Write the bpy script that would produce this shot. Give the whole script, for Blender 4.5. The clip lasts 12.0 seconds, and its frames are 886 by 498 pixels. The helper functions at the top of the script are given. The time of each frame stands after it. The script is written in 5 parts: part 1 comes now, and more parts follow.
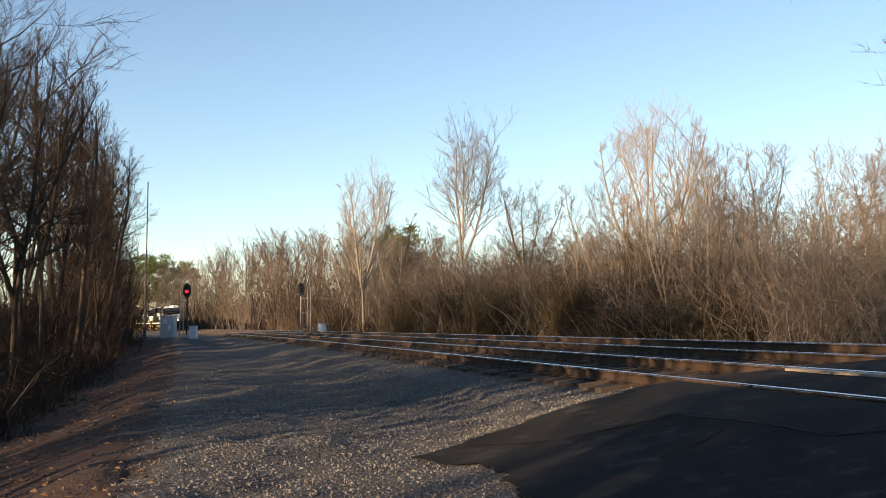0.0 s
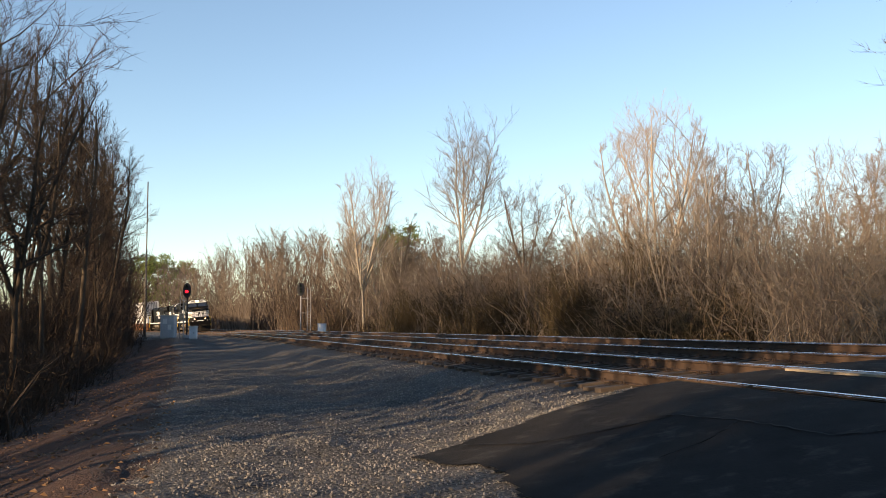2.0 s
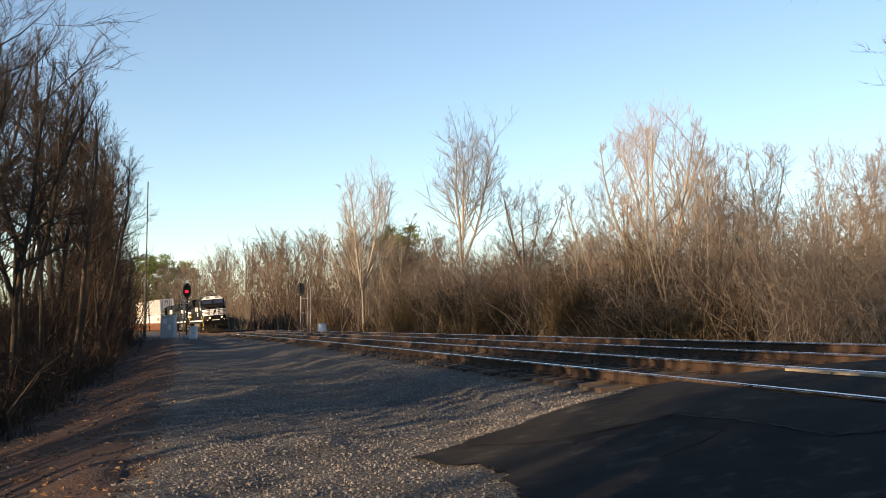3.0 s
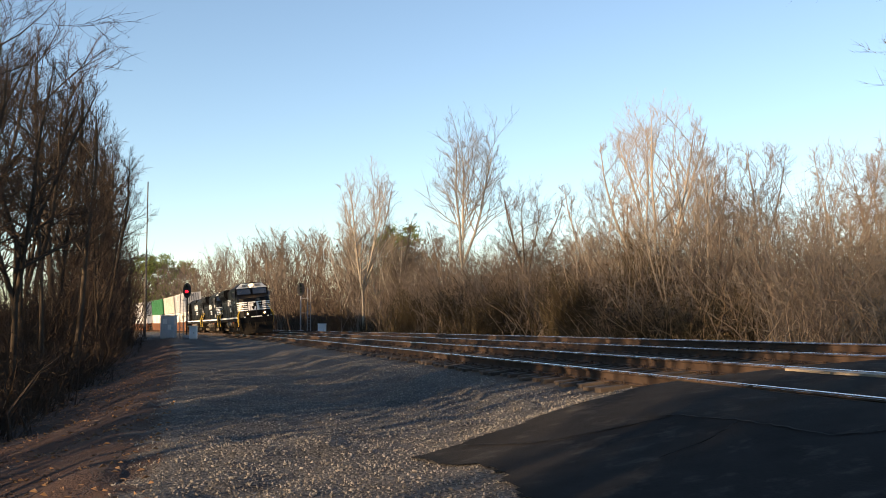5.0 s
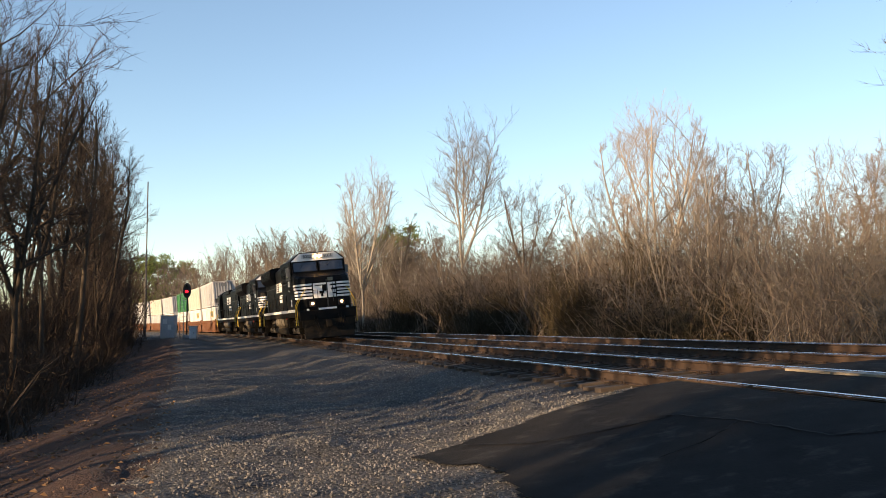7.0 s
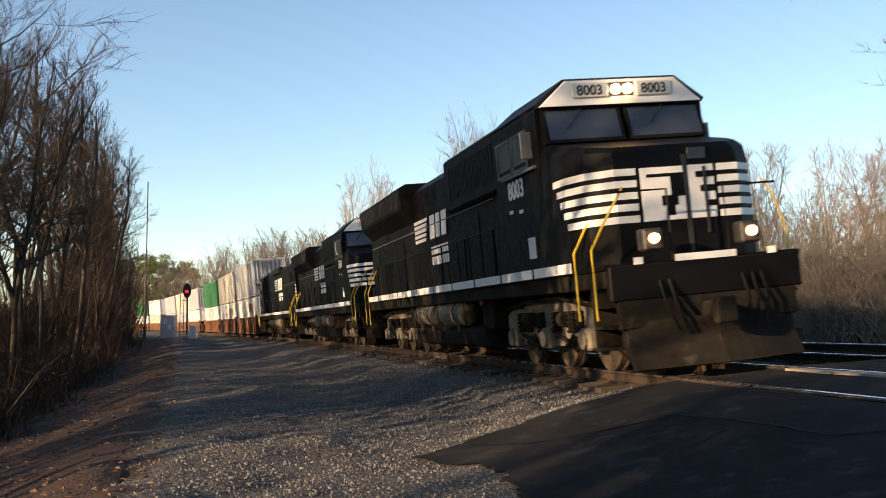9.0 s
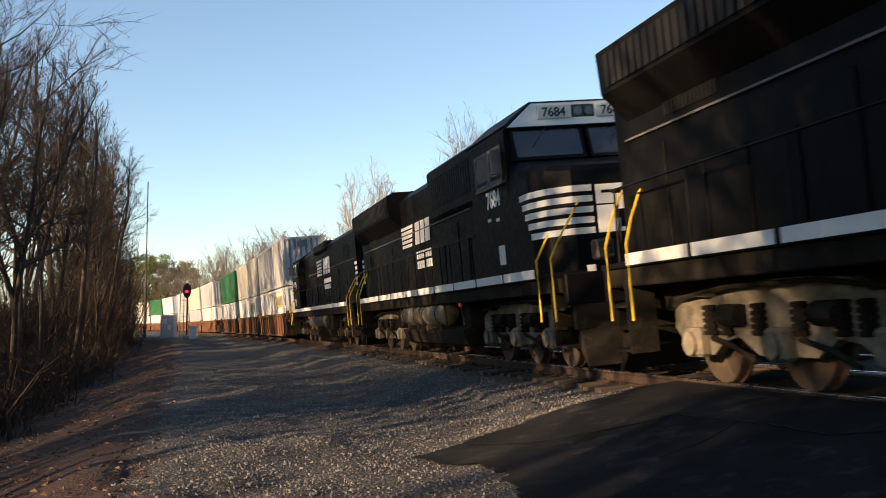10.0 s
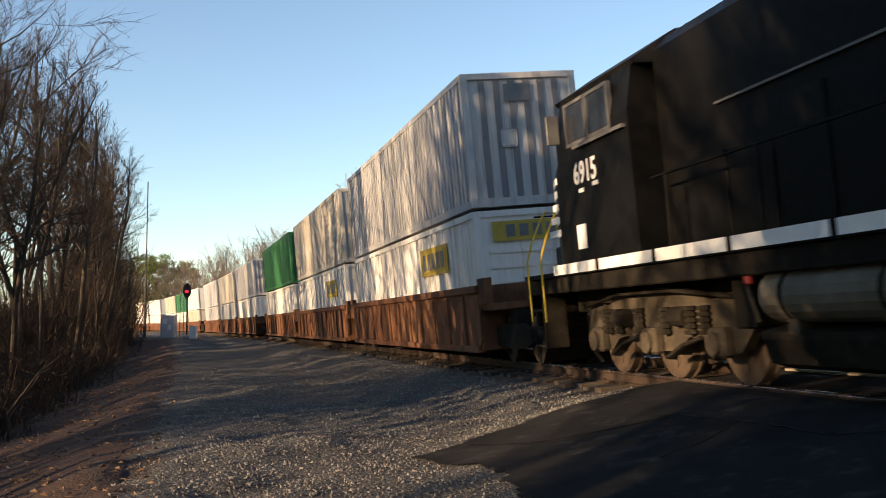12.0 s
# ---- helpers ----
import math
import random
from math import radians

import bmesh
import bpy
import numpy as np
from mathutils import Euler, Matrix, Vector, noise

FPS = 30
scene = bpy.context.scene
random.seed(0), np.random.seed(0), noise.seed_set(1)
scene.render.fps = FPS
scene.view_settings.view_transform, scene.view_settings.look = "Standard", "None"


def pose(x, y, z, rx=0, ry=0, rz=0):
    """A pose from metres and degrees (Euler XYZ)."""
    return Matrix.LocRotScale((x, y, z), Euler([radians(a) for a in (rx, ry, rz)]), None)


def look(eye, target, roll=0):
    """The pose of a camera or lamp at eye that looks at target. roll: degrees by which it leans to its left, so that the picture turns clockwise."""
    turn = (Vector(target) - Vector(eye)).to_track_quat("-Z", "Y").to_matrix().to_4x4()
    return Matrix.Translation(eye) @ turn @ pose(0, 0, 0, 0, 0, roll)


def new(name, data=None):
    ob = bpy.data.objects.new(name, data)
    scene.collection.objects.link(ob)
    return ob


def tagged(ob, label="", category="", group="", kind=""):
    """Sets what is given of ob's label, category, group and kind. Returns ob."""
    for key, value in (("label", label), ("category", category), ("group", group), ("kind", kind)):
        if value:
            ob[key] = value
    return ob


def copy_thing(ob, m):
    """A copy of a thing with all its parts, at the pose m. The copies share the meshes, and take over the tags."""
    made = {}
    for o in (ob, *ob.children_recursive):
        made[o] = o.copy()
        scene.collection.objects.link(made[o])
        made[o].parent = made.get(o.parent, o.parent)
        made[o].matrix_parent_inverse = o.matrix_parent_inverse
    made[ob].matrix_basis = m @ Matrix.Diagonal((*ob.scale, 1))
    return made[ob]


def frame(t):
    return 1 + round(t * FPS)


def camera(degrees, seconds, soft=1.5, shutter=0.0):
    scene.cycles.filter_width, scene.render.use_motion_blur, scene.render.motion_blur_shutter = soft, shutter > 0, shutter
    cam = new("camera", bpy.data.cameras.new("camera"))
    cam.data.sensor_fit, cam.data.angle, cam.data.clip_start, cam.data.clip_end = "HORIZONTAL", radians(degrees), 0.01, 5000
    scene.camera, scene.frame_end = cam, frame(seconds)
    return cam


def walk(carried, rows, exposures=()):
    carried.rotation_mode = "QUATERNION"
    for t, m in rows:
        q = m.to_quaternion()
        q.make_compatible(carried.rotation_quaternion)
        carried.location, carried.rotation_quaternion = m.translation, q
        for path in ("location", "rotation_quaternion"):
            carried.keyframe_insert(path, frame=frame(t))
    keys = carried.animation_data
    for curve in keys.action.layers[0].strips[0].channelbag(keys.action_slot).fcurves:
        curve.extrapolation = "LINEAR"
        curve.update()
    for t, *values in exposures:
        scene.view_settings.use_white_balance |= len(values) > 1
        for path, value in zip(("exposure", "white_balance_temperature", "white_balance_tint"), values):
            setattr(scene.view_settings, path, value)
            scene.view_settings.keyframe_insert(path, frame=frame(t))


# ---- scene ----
from collections import defaultdict
from math import sin, cos, tan, atan2, pi, hypot, floor

# ---- the railway line: heading along the near track, lateral offsets, cant ----
EYE_Z = 0.604
CANT = 0.0964
CS, SN = cos(CANT), sin(CANT)
BACK_W, BACK_Z = 4.45, 0.222


def heading(s):
    u = max(-0.12, min(s, 165.0) / 100.0)
    th = 0.2354 + 0.0126 * u + 0.0894 * u * u - 0.0353 * u ** 3
    if s > 165:
        th += 0.0017 * (min(s, 300.0) - 165)
    return th


STEP = 0.25
LINE = {}
_x, _y, _n = 3.844, 15.0, 0
LINE[0] = (_x, _y)
while _n < 2000:
    _h = heading((_n + 0.5) * STEP)
    _x, _y, _n = _x - sin(_h) * STEP, _y + cos(_h) * STEP, _n + 1
    LINE[_n] = (_x, _y)
_x, _y, _n = 3.844, 15.0, 0
while _n > -600:
    _h = heading((_n - 0.5) * STEP)
    _x, _y, _n = _x + sin(_h) * STEP, _y - cos(_h) * STEP, _n - 1
    LINE[_n] = (_x, _y)


def on_line(s, w=0.0):
    """Plan place of the point s metres along the near track and w metres to its far side."""
    k = s / STEP
    i = floor(k)
    i = max(-600, min(1999, i))
    f = k - i
    (ax, ay), (bx, by) = LINE[i], LINE[i + 1]
    h = heading(s)
    return ax + (bx - ax) * f + w * cos(h), ay + (by - ay) * f + w * sin(h)


def to_line(x, y):
    """Rough inverse of on_line for places near the crossing."""
    s = 0.0
    for _ in range(4):
        px, py = on_line(s)
        h = heading(s)
        s += -(x - px) * sin(h) + (y - py) * cos(h)
    px, py = on_line(s)
    h = heading(s)
    return s, (x - px) * cos(h) + (y - py) * sin(h)


def canted(s, w, z, back=False):
    """World point from a place in the leaning frame of a track."""
    ww, zz = w * CS - z * SN, z * CS + w * SN
    if back:
        ww, zz = ww + BACK_W, zz + BACK_Z
    x, y = on_line(s, ww)
    return Vector((x, y, zz))


# ---- camera ----
cam = camera(46.43, 12.0, soft=0.85, shutter=0.12)
TILT = 4.36
EYE = (0.0, 0.0, EYE_Z)
AIM = (0.0, 100.0, EYE_Z + 100.0 * tan(radians(TILT)))
walk(cam, [(0.0, look(EYE, AIM)), (12.0, look(EYE, AIM))], [(0.0, 0.9, 7850, 15), (12.0, 0.9, 7850, 15)])

# ---- light ----
SUN_ELEV, SUN_AZ = 10.5, 232.0
world = bpy.data.worlds.new("world")
scene.world = world
world.use_nodes = True
wn = world.node_tree
sky = wn.nodes.new("ShaderNodeTexSky")
sky.sky_type = "NISHITA"
sky.sun_disc = False
sky.sun_elevation, sky.sun_rotation = radians(SUN_ELEV), radians(SUN_AZ)
sky.air_density, sky.dust_density, sky.ozone_density = 0.88, 0.0, 2.6
wn.links.new(sky.outputs[0], wn.nodes["Background"].inputs[0])
wn.nodes["Background"].inputs[1].default_value = 0.158
sun = new("sun", bpy.data.lights.new("sun", "SUN"))
sun.data.energy, sun.data.angle, sun.data.color = 5.2, radians(0.53), (1.0, 0.775, 0.53)
_az, _el = radians(SUN_AZ), radians(SUN_ELEV)
SUN_DIR = Vector((sin(_az) * cos(_el), cos(_az) * cos(_el), sin(_el)))
sun.matrix_world = look(SUN_DIR * 200, (0, 0, 0))


# ---- materials ----
def ramp_pair(nt, fac, a, b, lo=0.3, hi=0.7):
    r = nt.nodes.new("ShaderNodeValToRGB")
    r.color_ramp.elements[0].position, r.color_ramp.elements[1].position = lo, hi
    r.color_ramp.elements[0].color, r.color_ramp.elements[1].color = (*a, 1), (*b, 1)
    nt.links.new(fac, r.inputs[0])
    return r.outputs[0]


def noise_node(nt, vec, scale, detail=4, rough=0.6):
    n = nt.nodes.new("ShaderNodeTexNoise")
    n.inputs["Scale"].default_value, n.inputs["Detail"].default_value, n.inputs["Roughness"].default_value = scale, detail, rough
    nt.links.new(vec, n.inputs["Vector"])
    return n.outputs["Fac"]


def mixed(nt, fac, a, b, mode="MIX"):
    m = nt.nodes.new("ShaderNodeMix")
    m.data_type, m.blend_type = "RGBA", mode
    for sock, v in ((m.inputs[0], fac), (m.inputs[6], a), (m.inputs[7], b)):
        if isinstance(v, (int, float)):
            sock.default_value = v
        elif isinstance(v, tuple):
            sock.default_value = (*v, 1)
        else:
            nt.links.new(v, sock)
    return m.outputs[2]


def surface(name, a, b, rough=0.7, metal=0.0, fine=12.0, coarse=1.2, bump=0.2, bump_at=0.02, dirt=None, dirt_lo=0.5,
            stretch=(1, 1, 1), vary=0.0, fine_mix=0.5, gloss=0.5):
    """A two-scale grainy material: colours a and b by coarse and fine noise, dirt patches on top."""
    m = bpy.data.materials.new(name)
    m.use_nodes = True
    nt = m.node_tree
    bs = nt.nodes["Principled BSDF"]
    tc = nt.nodes.new("ShaderNodeTexCoord")
    mp = nt.nodes.new("ShaderNodeMapping")
    mp.inputs["Scale"].default_value = stretch
    nt.links.new(tc.outputs["Object"], mp.inputs[0])
    vec = mp.outputs[0]
    n1 = noise_node(nt, vec, fine)
    n2 = noise_node(nt, vec, coarse, 3)
    c1 = ramp_pair(nt, n1, a, b)
    c2 = ramp_pair(nt, n2, a, b, 0.35, 0.65)
    col = mixed(nt, fine_mix, c2, c1)
    if dirt:
        n3 = noise_node(nt, vec, coarse * 2.3, 6, 0.7)
        mask = ramp_pair(nt, n3, (0, 0, 0), (1, 1, 1), dirt_lo, dirt_lo + 0.2)
        col = mixed(nt, mask, col, dirt)
    if vary:
        oi = nt.nodes.new("ShaderNodeObjectInfo")
        col = mixed(nt, vary, col, ramp_pair(nt, oi.outputs["Random"], tuple(v * 0.35 for v in a), tuple(min(1, v * 1.7) for v in b), 0, 1))
    nt.links.new(col, bs.inputs["Base Color"])
    rr = ramp_pair(nt, n1, (max(0, rough - 0.1),) * 3, (min(1, rough + 0.1),) * 3)
    nt.links.new(rr, bs.inputs["Roughness"])
    bs.inputs["Metallic"].default_value = metal
    bs.inputs["Specular IOR Level"].default_value = gloss
    if bump:
        bp = nt.nodes.new("ShaderNodeBump")
        bp.inputs["Strength"].default_value, bp.inputs["Distance"].default_value = bump, bump_at
        nt.links.new(n1, bp.inputs["Height"])
        nt.links.new(bp.outputs[0], bs.inputs["Normal"])
    return m


def glowing(name, color, strength):
    m = bpy.data.materials.new(name)
    m.use_nodes = True
    bs = m.node_tree.nodes["Principled BSDF"]
    bs.inputs["Base Color"].default_value = (*[min(1, c) for c in color], 1)
    bs.inputs["Emission Color"].default_value = (*color, 1)
    bs.inputs["Emission Strength"].default_value = strength
    return m


RESERVOIR = surface("dusty_tan_tank", (0.06, 0.05, 0.035), (0.17, 0.145, 0.105), 0.75, 0, 6, 1.1, 0.15, 0.01, (0.06, 0.05, 0.038), 0.56)
BLACK = surface("black_loco_paint", (0.003, 0.003, 0.0034), (0.007, 0.0068, 0.0065), 0.55, 0, 6, 0.8, 0.06, 0.01, (0.013, 0.011, 0.009), 0.6, gloss=0.1)
ROOFBLACK = surface("sooty_roof_paint", (0.006, 0.006, 0.006), (0.015, 0.0145, 0.014), 0.6, 0, 6, 0.8, 0.1, 0.01, (0.028, 0.025, 0.022), 0.58, gloss=0.2)
GRIME = surface("dusty_underframe", (0.007, 0.006, 0.005), (0.026, 0.022, 0.017), 0.9, 0, 9, 1.1, 0.4, 0.02, (0.055, 0.045, 0.033), 0.58, gloss=0.1)
TRUCKM = surface("dusty_cast_steel", (0.055, 0.046, 0.034), (0.27, 0.225, 0.165), 0.85, 0, 8, 1.6, 0.4, 0.02, (0.045, 0.038, 0.03), 0.52)
WHITEP = surface("white_loco_paint", (0.72, 0.72, 0.7), (0.82, 0.81, 0.78), 0.5, 0, 9, 1.5, 0.04, 0.01, (0.45, 0.42, 0.37), 0.62)
YELLOW = surface("yellow_rail_paint", (0.55, 0.36, 0.02), (0.7, 0.48, 0.04), 0.5, 0, 10, 2, 0.05, 0.005)
REDP = surface("red_paint", (0.4, 0.03, 0.03), (0.5, 0.05, 0.04), 0.5, 0, 10, 2, 0.05, 0.005)
STEEL = surface("grey_cast_steel", (0.1, 0.1, 0.1), (0.2, 0.19, 0.18), 0.6, 0.4, 10, 2, 0.1, 0.01)
# darker copy of the truck steel, with the older engine's shade in its colour
TRUCKDARK = surface("shaded_brown_truck", (0.022, 0.018, 0.013), (0.1, 0.078, 0.055), 0.85, 0, 8, 1.6, 0.4, 0.02, (0.16, 0.11, 0.075), 0.6, gloss=0.2)
WHEELM = surface("rusty_wheel", (0.06, 0.04, 0.03), (0.13, 0.09, 0.06), 0.7, 0.3, 9, 2, 0.2, 0.01)
GLASS = surface("dark_cab_glass", (0.02, 0.025, 0.035), (0.03, 0.035, 0.045), 0.12, 0, 3, 1, 0.0, gloss=1.0)
HEADL = glowing("headlight_glow", (1.0, 0.6, 0.25), 26.0)
DITCHL = glowing("ditch_light_glow", (1.0, 0.5, 0.2), 9.0)
BOARDPALE = surface("pale_number_board", (0.5, 0.5, 0.47), (0.62, 0.61, 0.57), 0.5, 0, 5, 1, 0)
BOARDGLOW = surface("number_board_face", (0.03, 0.03, 0.03), (0.05, 0.05, 0.05), 0.4, 0, 5, 1, 0)
WELLM = surface("rusty_well_car_paint", (0.1, 0.042, 0.023), (0.21, 0.093, 0.046), 0.8, 0, 7, 0.7, 0.2, 0.01, (0.05, 0.03, 0.021), 0.5, (1, 1, 0.3), gloss=0.2)
RAILRUST = surface("rusty_rail_side", (0.026, 0.016, 0.011), (0.066, 0.038, 0.024), 0.85, 0.1, 14, 2, 0.2, 0.01)
RAILTOP = surface("polished_rail_head", (0.6, 0.6, 0.62), (0.75, 0.75, 0.75), 0.25, 1.0, 6, 1, 0.02, 0.002, stretch=(1, 1, 1))
TIEM = surface("weathered_tie_wood", (0.022, 0.018, 0.015), (0.06, 0.045, 0.035), 0.9, 0, 18, 2.5, 0.5, 0.02, (0.05, 0.035, 0.025), 0.55, (0.3, 1.5, 1.5), 0.3)
GALV = surface("galvanised_steel", (0.24, 0.245, 0.25), (0.36, 0.36, 0.365), 0.5, 0.3, 8, 1.5, 0.05, 0.005, (0.35, 0.33, 0.3), 0.6)
WHITEBOX = surface("white_cabinet_paint", (0.68, 0.7, 0.72), (0.8, 0.8, 0.8), 0.5, 0, 8, 1.5, 0.05, 0.005, (0.5, 0.48, 0.45), 0.62)
POLEM = surface("weathered_grey_pole", (0.07, 0.065, 0.06), (0.14, 0.13, 0.12), 0.8, 0, 8, 1.5, 0.1, 0.01)
CABM = surface("pale_grey_cabinet_paint", (0.42, 0.44, 0.46), (0.55, 0.56, 0.57), 0.5, 0, 8, 1.5, 0.05, 0.005, (0.3, 0.29, 0.27), 0.6)
SIGBLACK = surface("matt_black_signal_paint", (0.012, 0.012, 0.013), (0.025, 0.025, 0.026), 0.6, 0, 8, 2, 0.05, 0.005)
REDLAMP = glowing("red_signal_lamp", (1.0, 0.008, 0.02), 6.0)
DEADLAMP = surface("unlit_lens", (0.02, 0.03, 0.025), (0.03, 0.04, 0.035), 0.15, 0, 8, 2, 0)
BARK = surface("grey_brown_bark", (0.09, 0.07, 0.055), (0.22, 0.175, 0.135), 0.9, 0, 5, 0.6, 0.5, 0.03, (0.06, 0.048, 0.038), 0.56, (1, 1, 0.3), 0.25, gloss=0.1)
# darker copy of the bark, with the near wood's shade in its colour
SHADEBARK = surface("shaded_dark_bark", (0.022, 0.018, 0.015), (0.085, 0.068, 0.054), 0.95, 0, 5, 0.6, 0.5, 0.03, (0.03, 0.026, 0.02), 0.5, (1, 1, 0.3), 0.25, gloss=0.05)
PALEBARK = surface("pale_sycamore_bark", (0.2, 0.172, 0.138), (0.4, 0.352, 0.29), 0.85, 0, 4, 0.5, 0.3, 0.03, (0.2, 0.16, 0.11), 0.58, (1, 1, 0.4))
TWIG = surface("reddish_brown_twig", (0.082, 0.065, 0.052), (0.205, 0.166, 0.134), 0.9, 0, 1.5, 0.25, 0, vary=0.25, gloss=0.1)
# darker copy of the twig colour, standing for shade inside the woods
SHADETWIG = surface("shaded_dark_twig", (0.034, 0.026, 0.021), (0.08, 0.06, 0.047), 0.9, 0, 1.5, 0.25, 0, vary=0.2, gloss=0.05)
PALETWIG = surface("pale_tan_twig", (0.13, 0.109, 0.088), (0.27, 0.23, 0.189), 0.9, 0, 1.5, 0.25, 0, vary=0.2, gloss=0.1)
BRUSHM = surface("russet_brush_twig", (0.042, 0.03, 0.021), (0.145, 0.103, 0.071), 0.95, 0, 1.1, 0.3, 0, vary=0.35, gloss=0.1)
# paler copy of the brush colour, with low sunlight painted in
SUNLIT_TWIG = surface("sunlit_straw_twig", (0.13, 0.094, 0.06), (0.32, 0.24, 0.155), 0.95, 0, 1.1, 0.3, 0, vary=0.3, gloss=0.1)
VINEM = surface("olive_brown_vine", (0.022, 0.018, 0.011), (0.07, 0.055, 0.033), 0.95, 0, 1.1, 0.3, 0, vary=0.3, gloss=0.1)
STRAW = surface("dry_straw_grass", (0.3, 0.2, 0.1), (0.5, 0.37, 0.2), 0.95, 0, 2, 0.4, 0)
PINEM = surface("pine_needles", (0.07, 0.105, 0.022), (0.17, 0.2, 0.05), 0.8, 0, 2, 0.4, 0)


def ground_material():
    m = bpy.data.materials.new("ground")
    m.use_nodes = True
    nt = m.node_tree
    bs = nt.nodes["Principled BSDF"]
    tc = nt.nodes.new("ShaderNodeTexCoord")
    vec = tc.outputs["Object"]
    vo = nt.nodes.new("ShaderNodeTexVoronoi")
    vo.inputs["Scale"].default_value = 26.0
    nt.links.new(vec, vo.inputs["Vector"])
    n_f = noise_node(nt, vec, 30, 5, 0.7)
    n_m = noise_node(nt, vec, 1.3, 5, 0.6)
    sep = nt.nodes.new("ShaderNodeSeparateColor")
    nt.links.new(vo.outputs["Color"], sep.inputs[0])
    grav = ramp_pair(nt, sep.outputs[0], (0.011, 0.0107, 0.0104), (0.15, 0.141, 0.131), 0.0, 1.0)
    grav = mixed(nt, 0.45, grav, ramp_pair(nt, n_m, (0.013, 0.0127, 0.0124), (0.078, 0.073, 0.068)))
    dirt = ramp_pair(nt, n_f, (0.013, 0.0062, 0.0042), (0.066, 0.027, 0.015))
    dirt = mixed(nt, 0.4, dirt, ramp_pair(nt, n_m, (0.018, 0.0082, 0.0053), (0.07, 0.03, 0.017)))
    leaf = ramp_pair(nt, n_f, (0.02, 0.014, 0.009), (0.085, 0.06, 0.038))
    at = nt.nodes.new("ShaderNodeAttribute")
    at.attribute_name = "zone"
    zs = nt.nodes.new("ShaderNodeSeparateColor")
    nt.links.new(at.outputs["Color"], zs.inputs[0])
    ad = nt.nodes.new("ShaderNodeMath")
    ad.operation = "ADD"
    nt.links.new(zs.outputs[0], ad.inputs[0])
    sh = nt.nodes.new("ShaderNodeMath")
    sh.operation = "MULTIPLY_ADD"
    nt.links.new(n_m, sh.inputs[0])
    sh.inputs[1].default_value, sh.inputs[2].default_value = 0.9, -0.45
    nt.links.new(sh.outputs[0], ad.inputs[1])
    k = ramp_pair(nt, ad.outputs[0], (0, 0, 0), (1, 1, 1), 0.4, 0.6)
    col = mixed(nt, k, dirt, grav)
    col = mixed(nt, zs.outputs[1], col, leaf)
    col = mixed(nt, zs.outputs[2], col, ramp_pair(nt, n_f, (0.022, 0.017, 0.013), (0.09, 0.068, 0.05)))
    nt.links.new(col, bs.inputs["Base Color"])
    bs.inputs["Roughness"].default_value = 0.95
    bp = nt.nodes.new("ShaderNodeBump")
    bp.inputs["Strength"].default_value, bp.inputs["Distance"].default_value = 0.8, 0.035
    hm = nt.nodes.new("ShaderNodeMath")
    hm.operation = "SUBTRACT"
    nt.links.new(n_f, hm.inputs[0])
    nt.links.new(vo.outputs["Distance"], hm.inputs[1])
    nt.links.new(hm.outputs[0], bp.inputs["Height"])
    nt.links.new(bp.outputs[0], bs.inputs["Normal"])
    return m


def stone_material():
    m = bpy.data.materials.new("granite_ballast")
    m.use_nodes = True
    nt = m.node_tree
    bs = nt.nodes["Principled BSDF"]
    ge = nt.nodes.new("ShaderNodeNewGeometry")
    tc = nt.nodes.new("ShaderNodeTexCoord")
    c = ramp_pair(nt, ge.outputs["Random Per Island"], (0.016, 0.0155, 0.015), (0.23, 0.217, 0.201), 0, 1)
    col = mixed(nt, 0.35, c, ramp_pair(nt, noise_node(nt, tc.outputs["Object"], 40), (0.08, 0.075, 0.07), (0.28, 0.26, 0.235)))
    nt.links.new(col, bs.inputs["Base Color"])
    bs.inputs["Roughness"].default_value = 0.85
    return m


GROUNDM = ground_material()
STONEM = stone_material()
# worn road; its lighter patches put soft sun dapple into the colour
ASPHALT = surface("worn_dappled_asphalt", (0.009, 0.009, 0.0096), (0.033, 0.0315, 0.0305), 0.95, 0, 45, 0.9, 0.9, 0.012, (0.066, 0.062, 0.057), 0.55, gloss=0.06)
CRACKM = surface("tar_crack", (0.005, 0.005, 0.005), (0.009, 0.009, 0.009), 1.0, 0, 20, 2, 0)


# ---- mesh helpers ----
def part(name, bm, material, parent=None, label=""):
    me = bpy.data.meshes.new(name)
    bm.to_mesh(me)
    bm.free()
    me.materials.append(material)
    ob = new(name, me)
    ob.parent = parent
    if label:
        ob["label"] = label
    return ob


def from_lists(name, verts, faces, material, parent=None, label="", smooth=False):
    me = bpy.data.meshes.new(name)
    me.from_pydata(verts, [], faces)
    me.materials.append(material)
    if smooth:
        me.polygons.foreach_set("use_smooth", [True] * len(me.polygons))
    ob = new(name, me)
    ob.parent = parent
    if label:
        ob["label"] = label
    return ob


def empty(name):
    return new(name)


def box(bm, x0, x1, y0, y1, z0, z1, bevel=0.0):
    r = bmesh.ops.create_cube(bm, size=1.0, matrix=Matrix.LocRotScale(((x0 + x1) / 2, (y0 + y1) / 2, (z0 + z1) / 2), None,
                              (abs(x1 - x0), abs(y1 - y0), abs(z1 - z0))))
    if bevel:
        es = list({e for v in r["verts"] for e in v.link_edges})
        bmesh.ops.bevel(bm, geom=es, offset=bevel, segments=1, affect="EDGES")
    return bm


def boxes(*rows, bevel=0.0):
    bm = bmesh.new()
    for r in rows:
        box(bm, *r, bevel=bevel)
    return bm


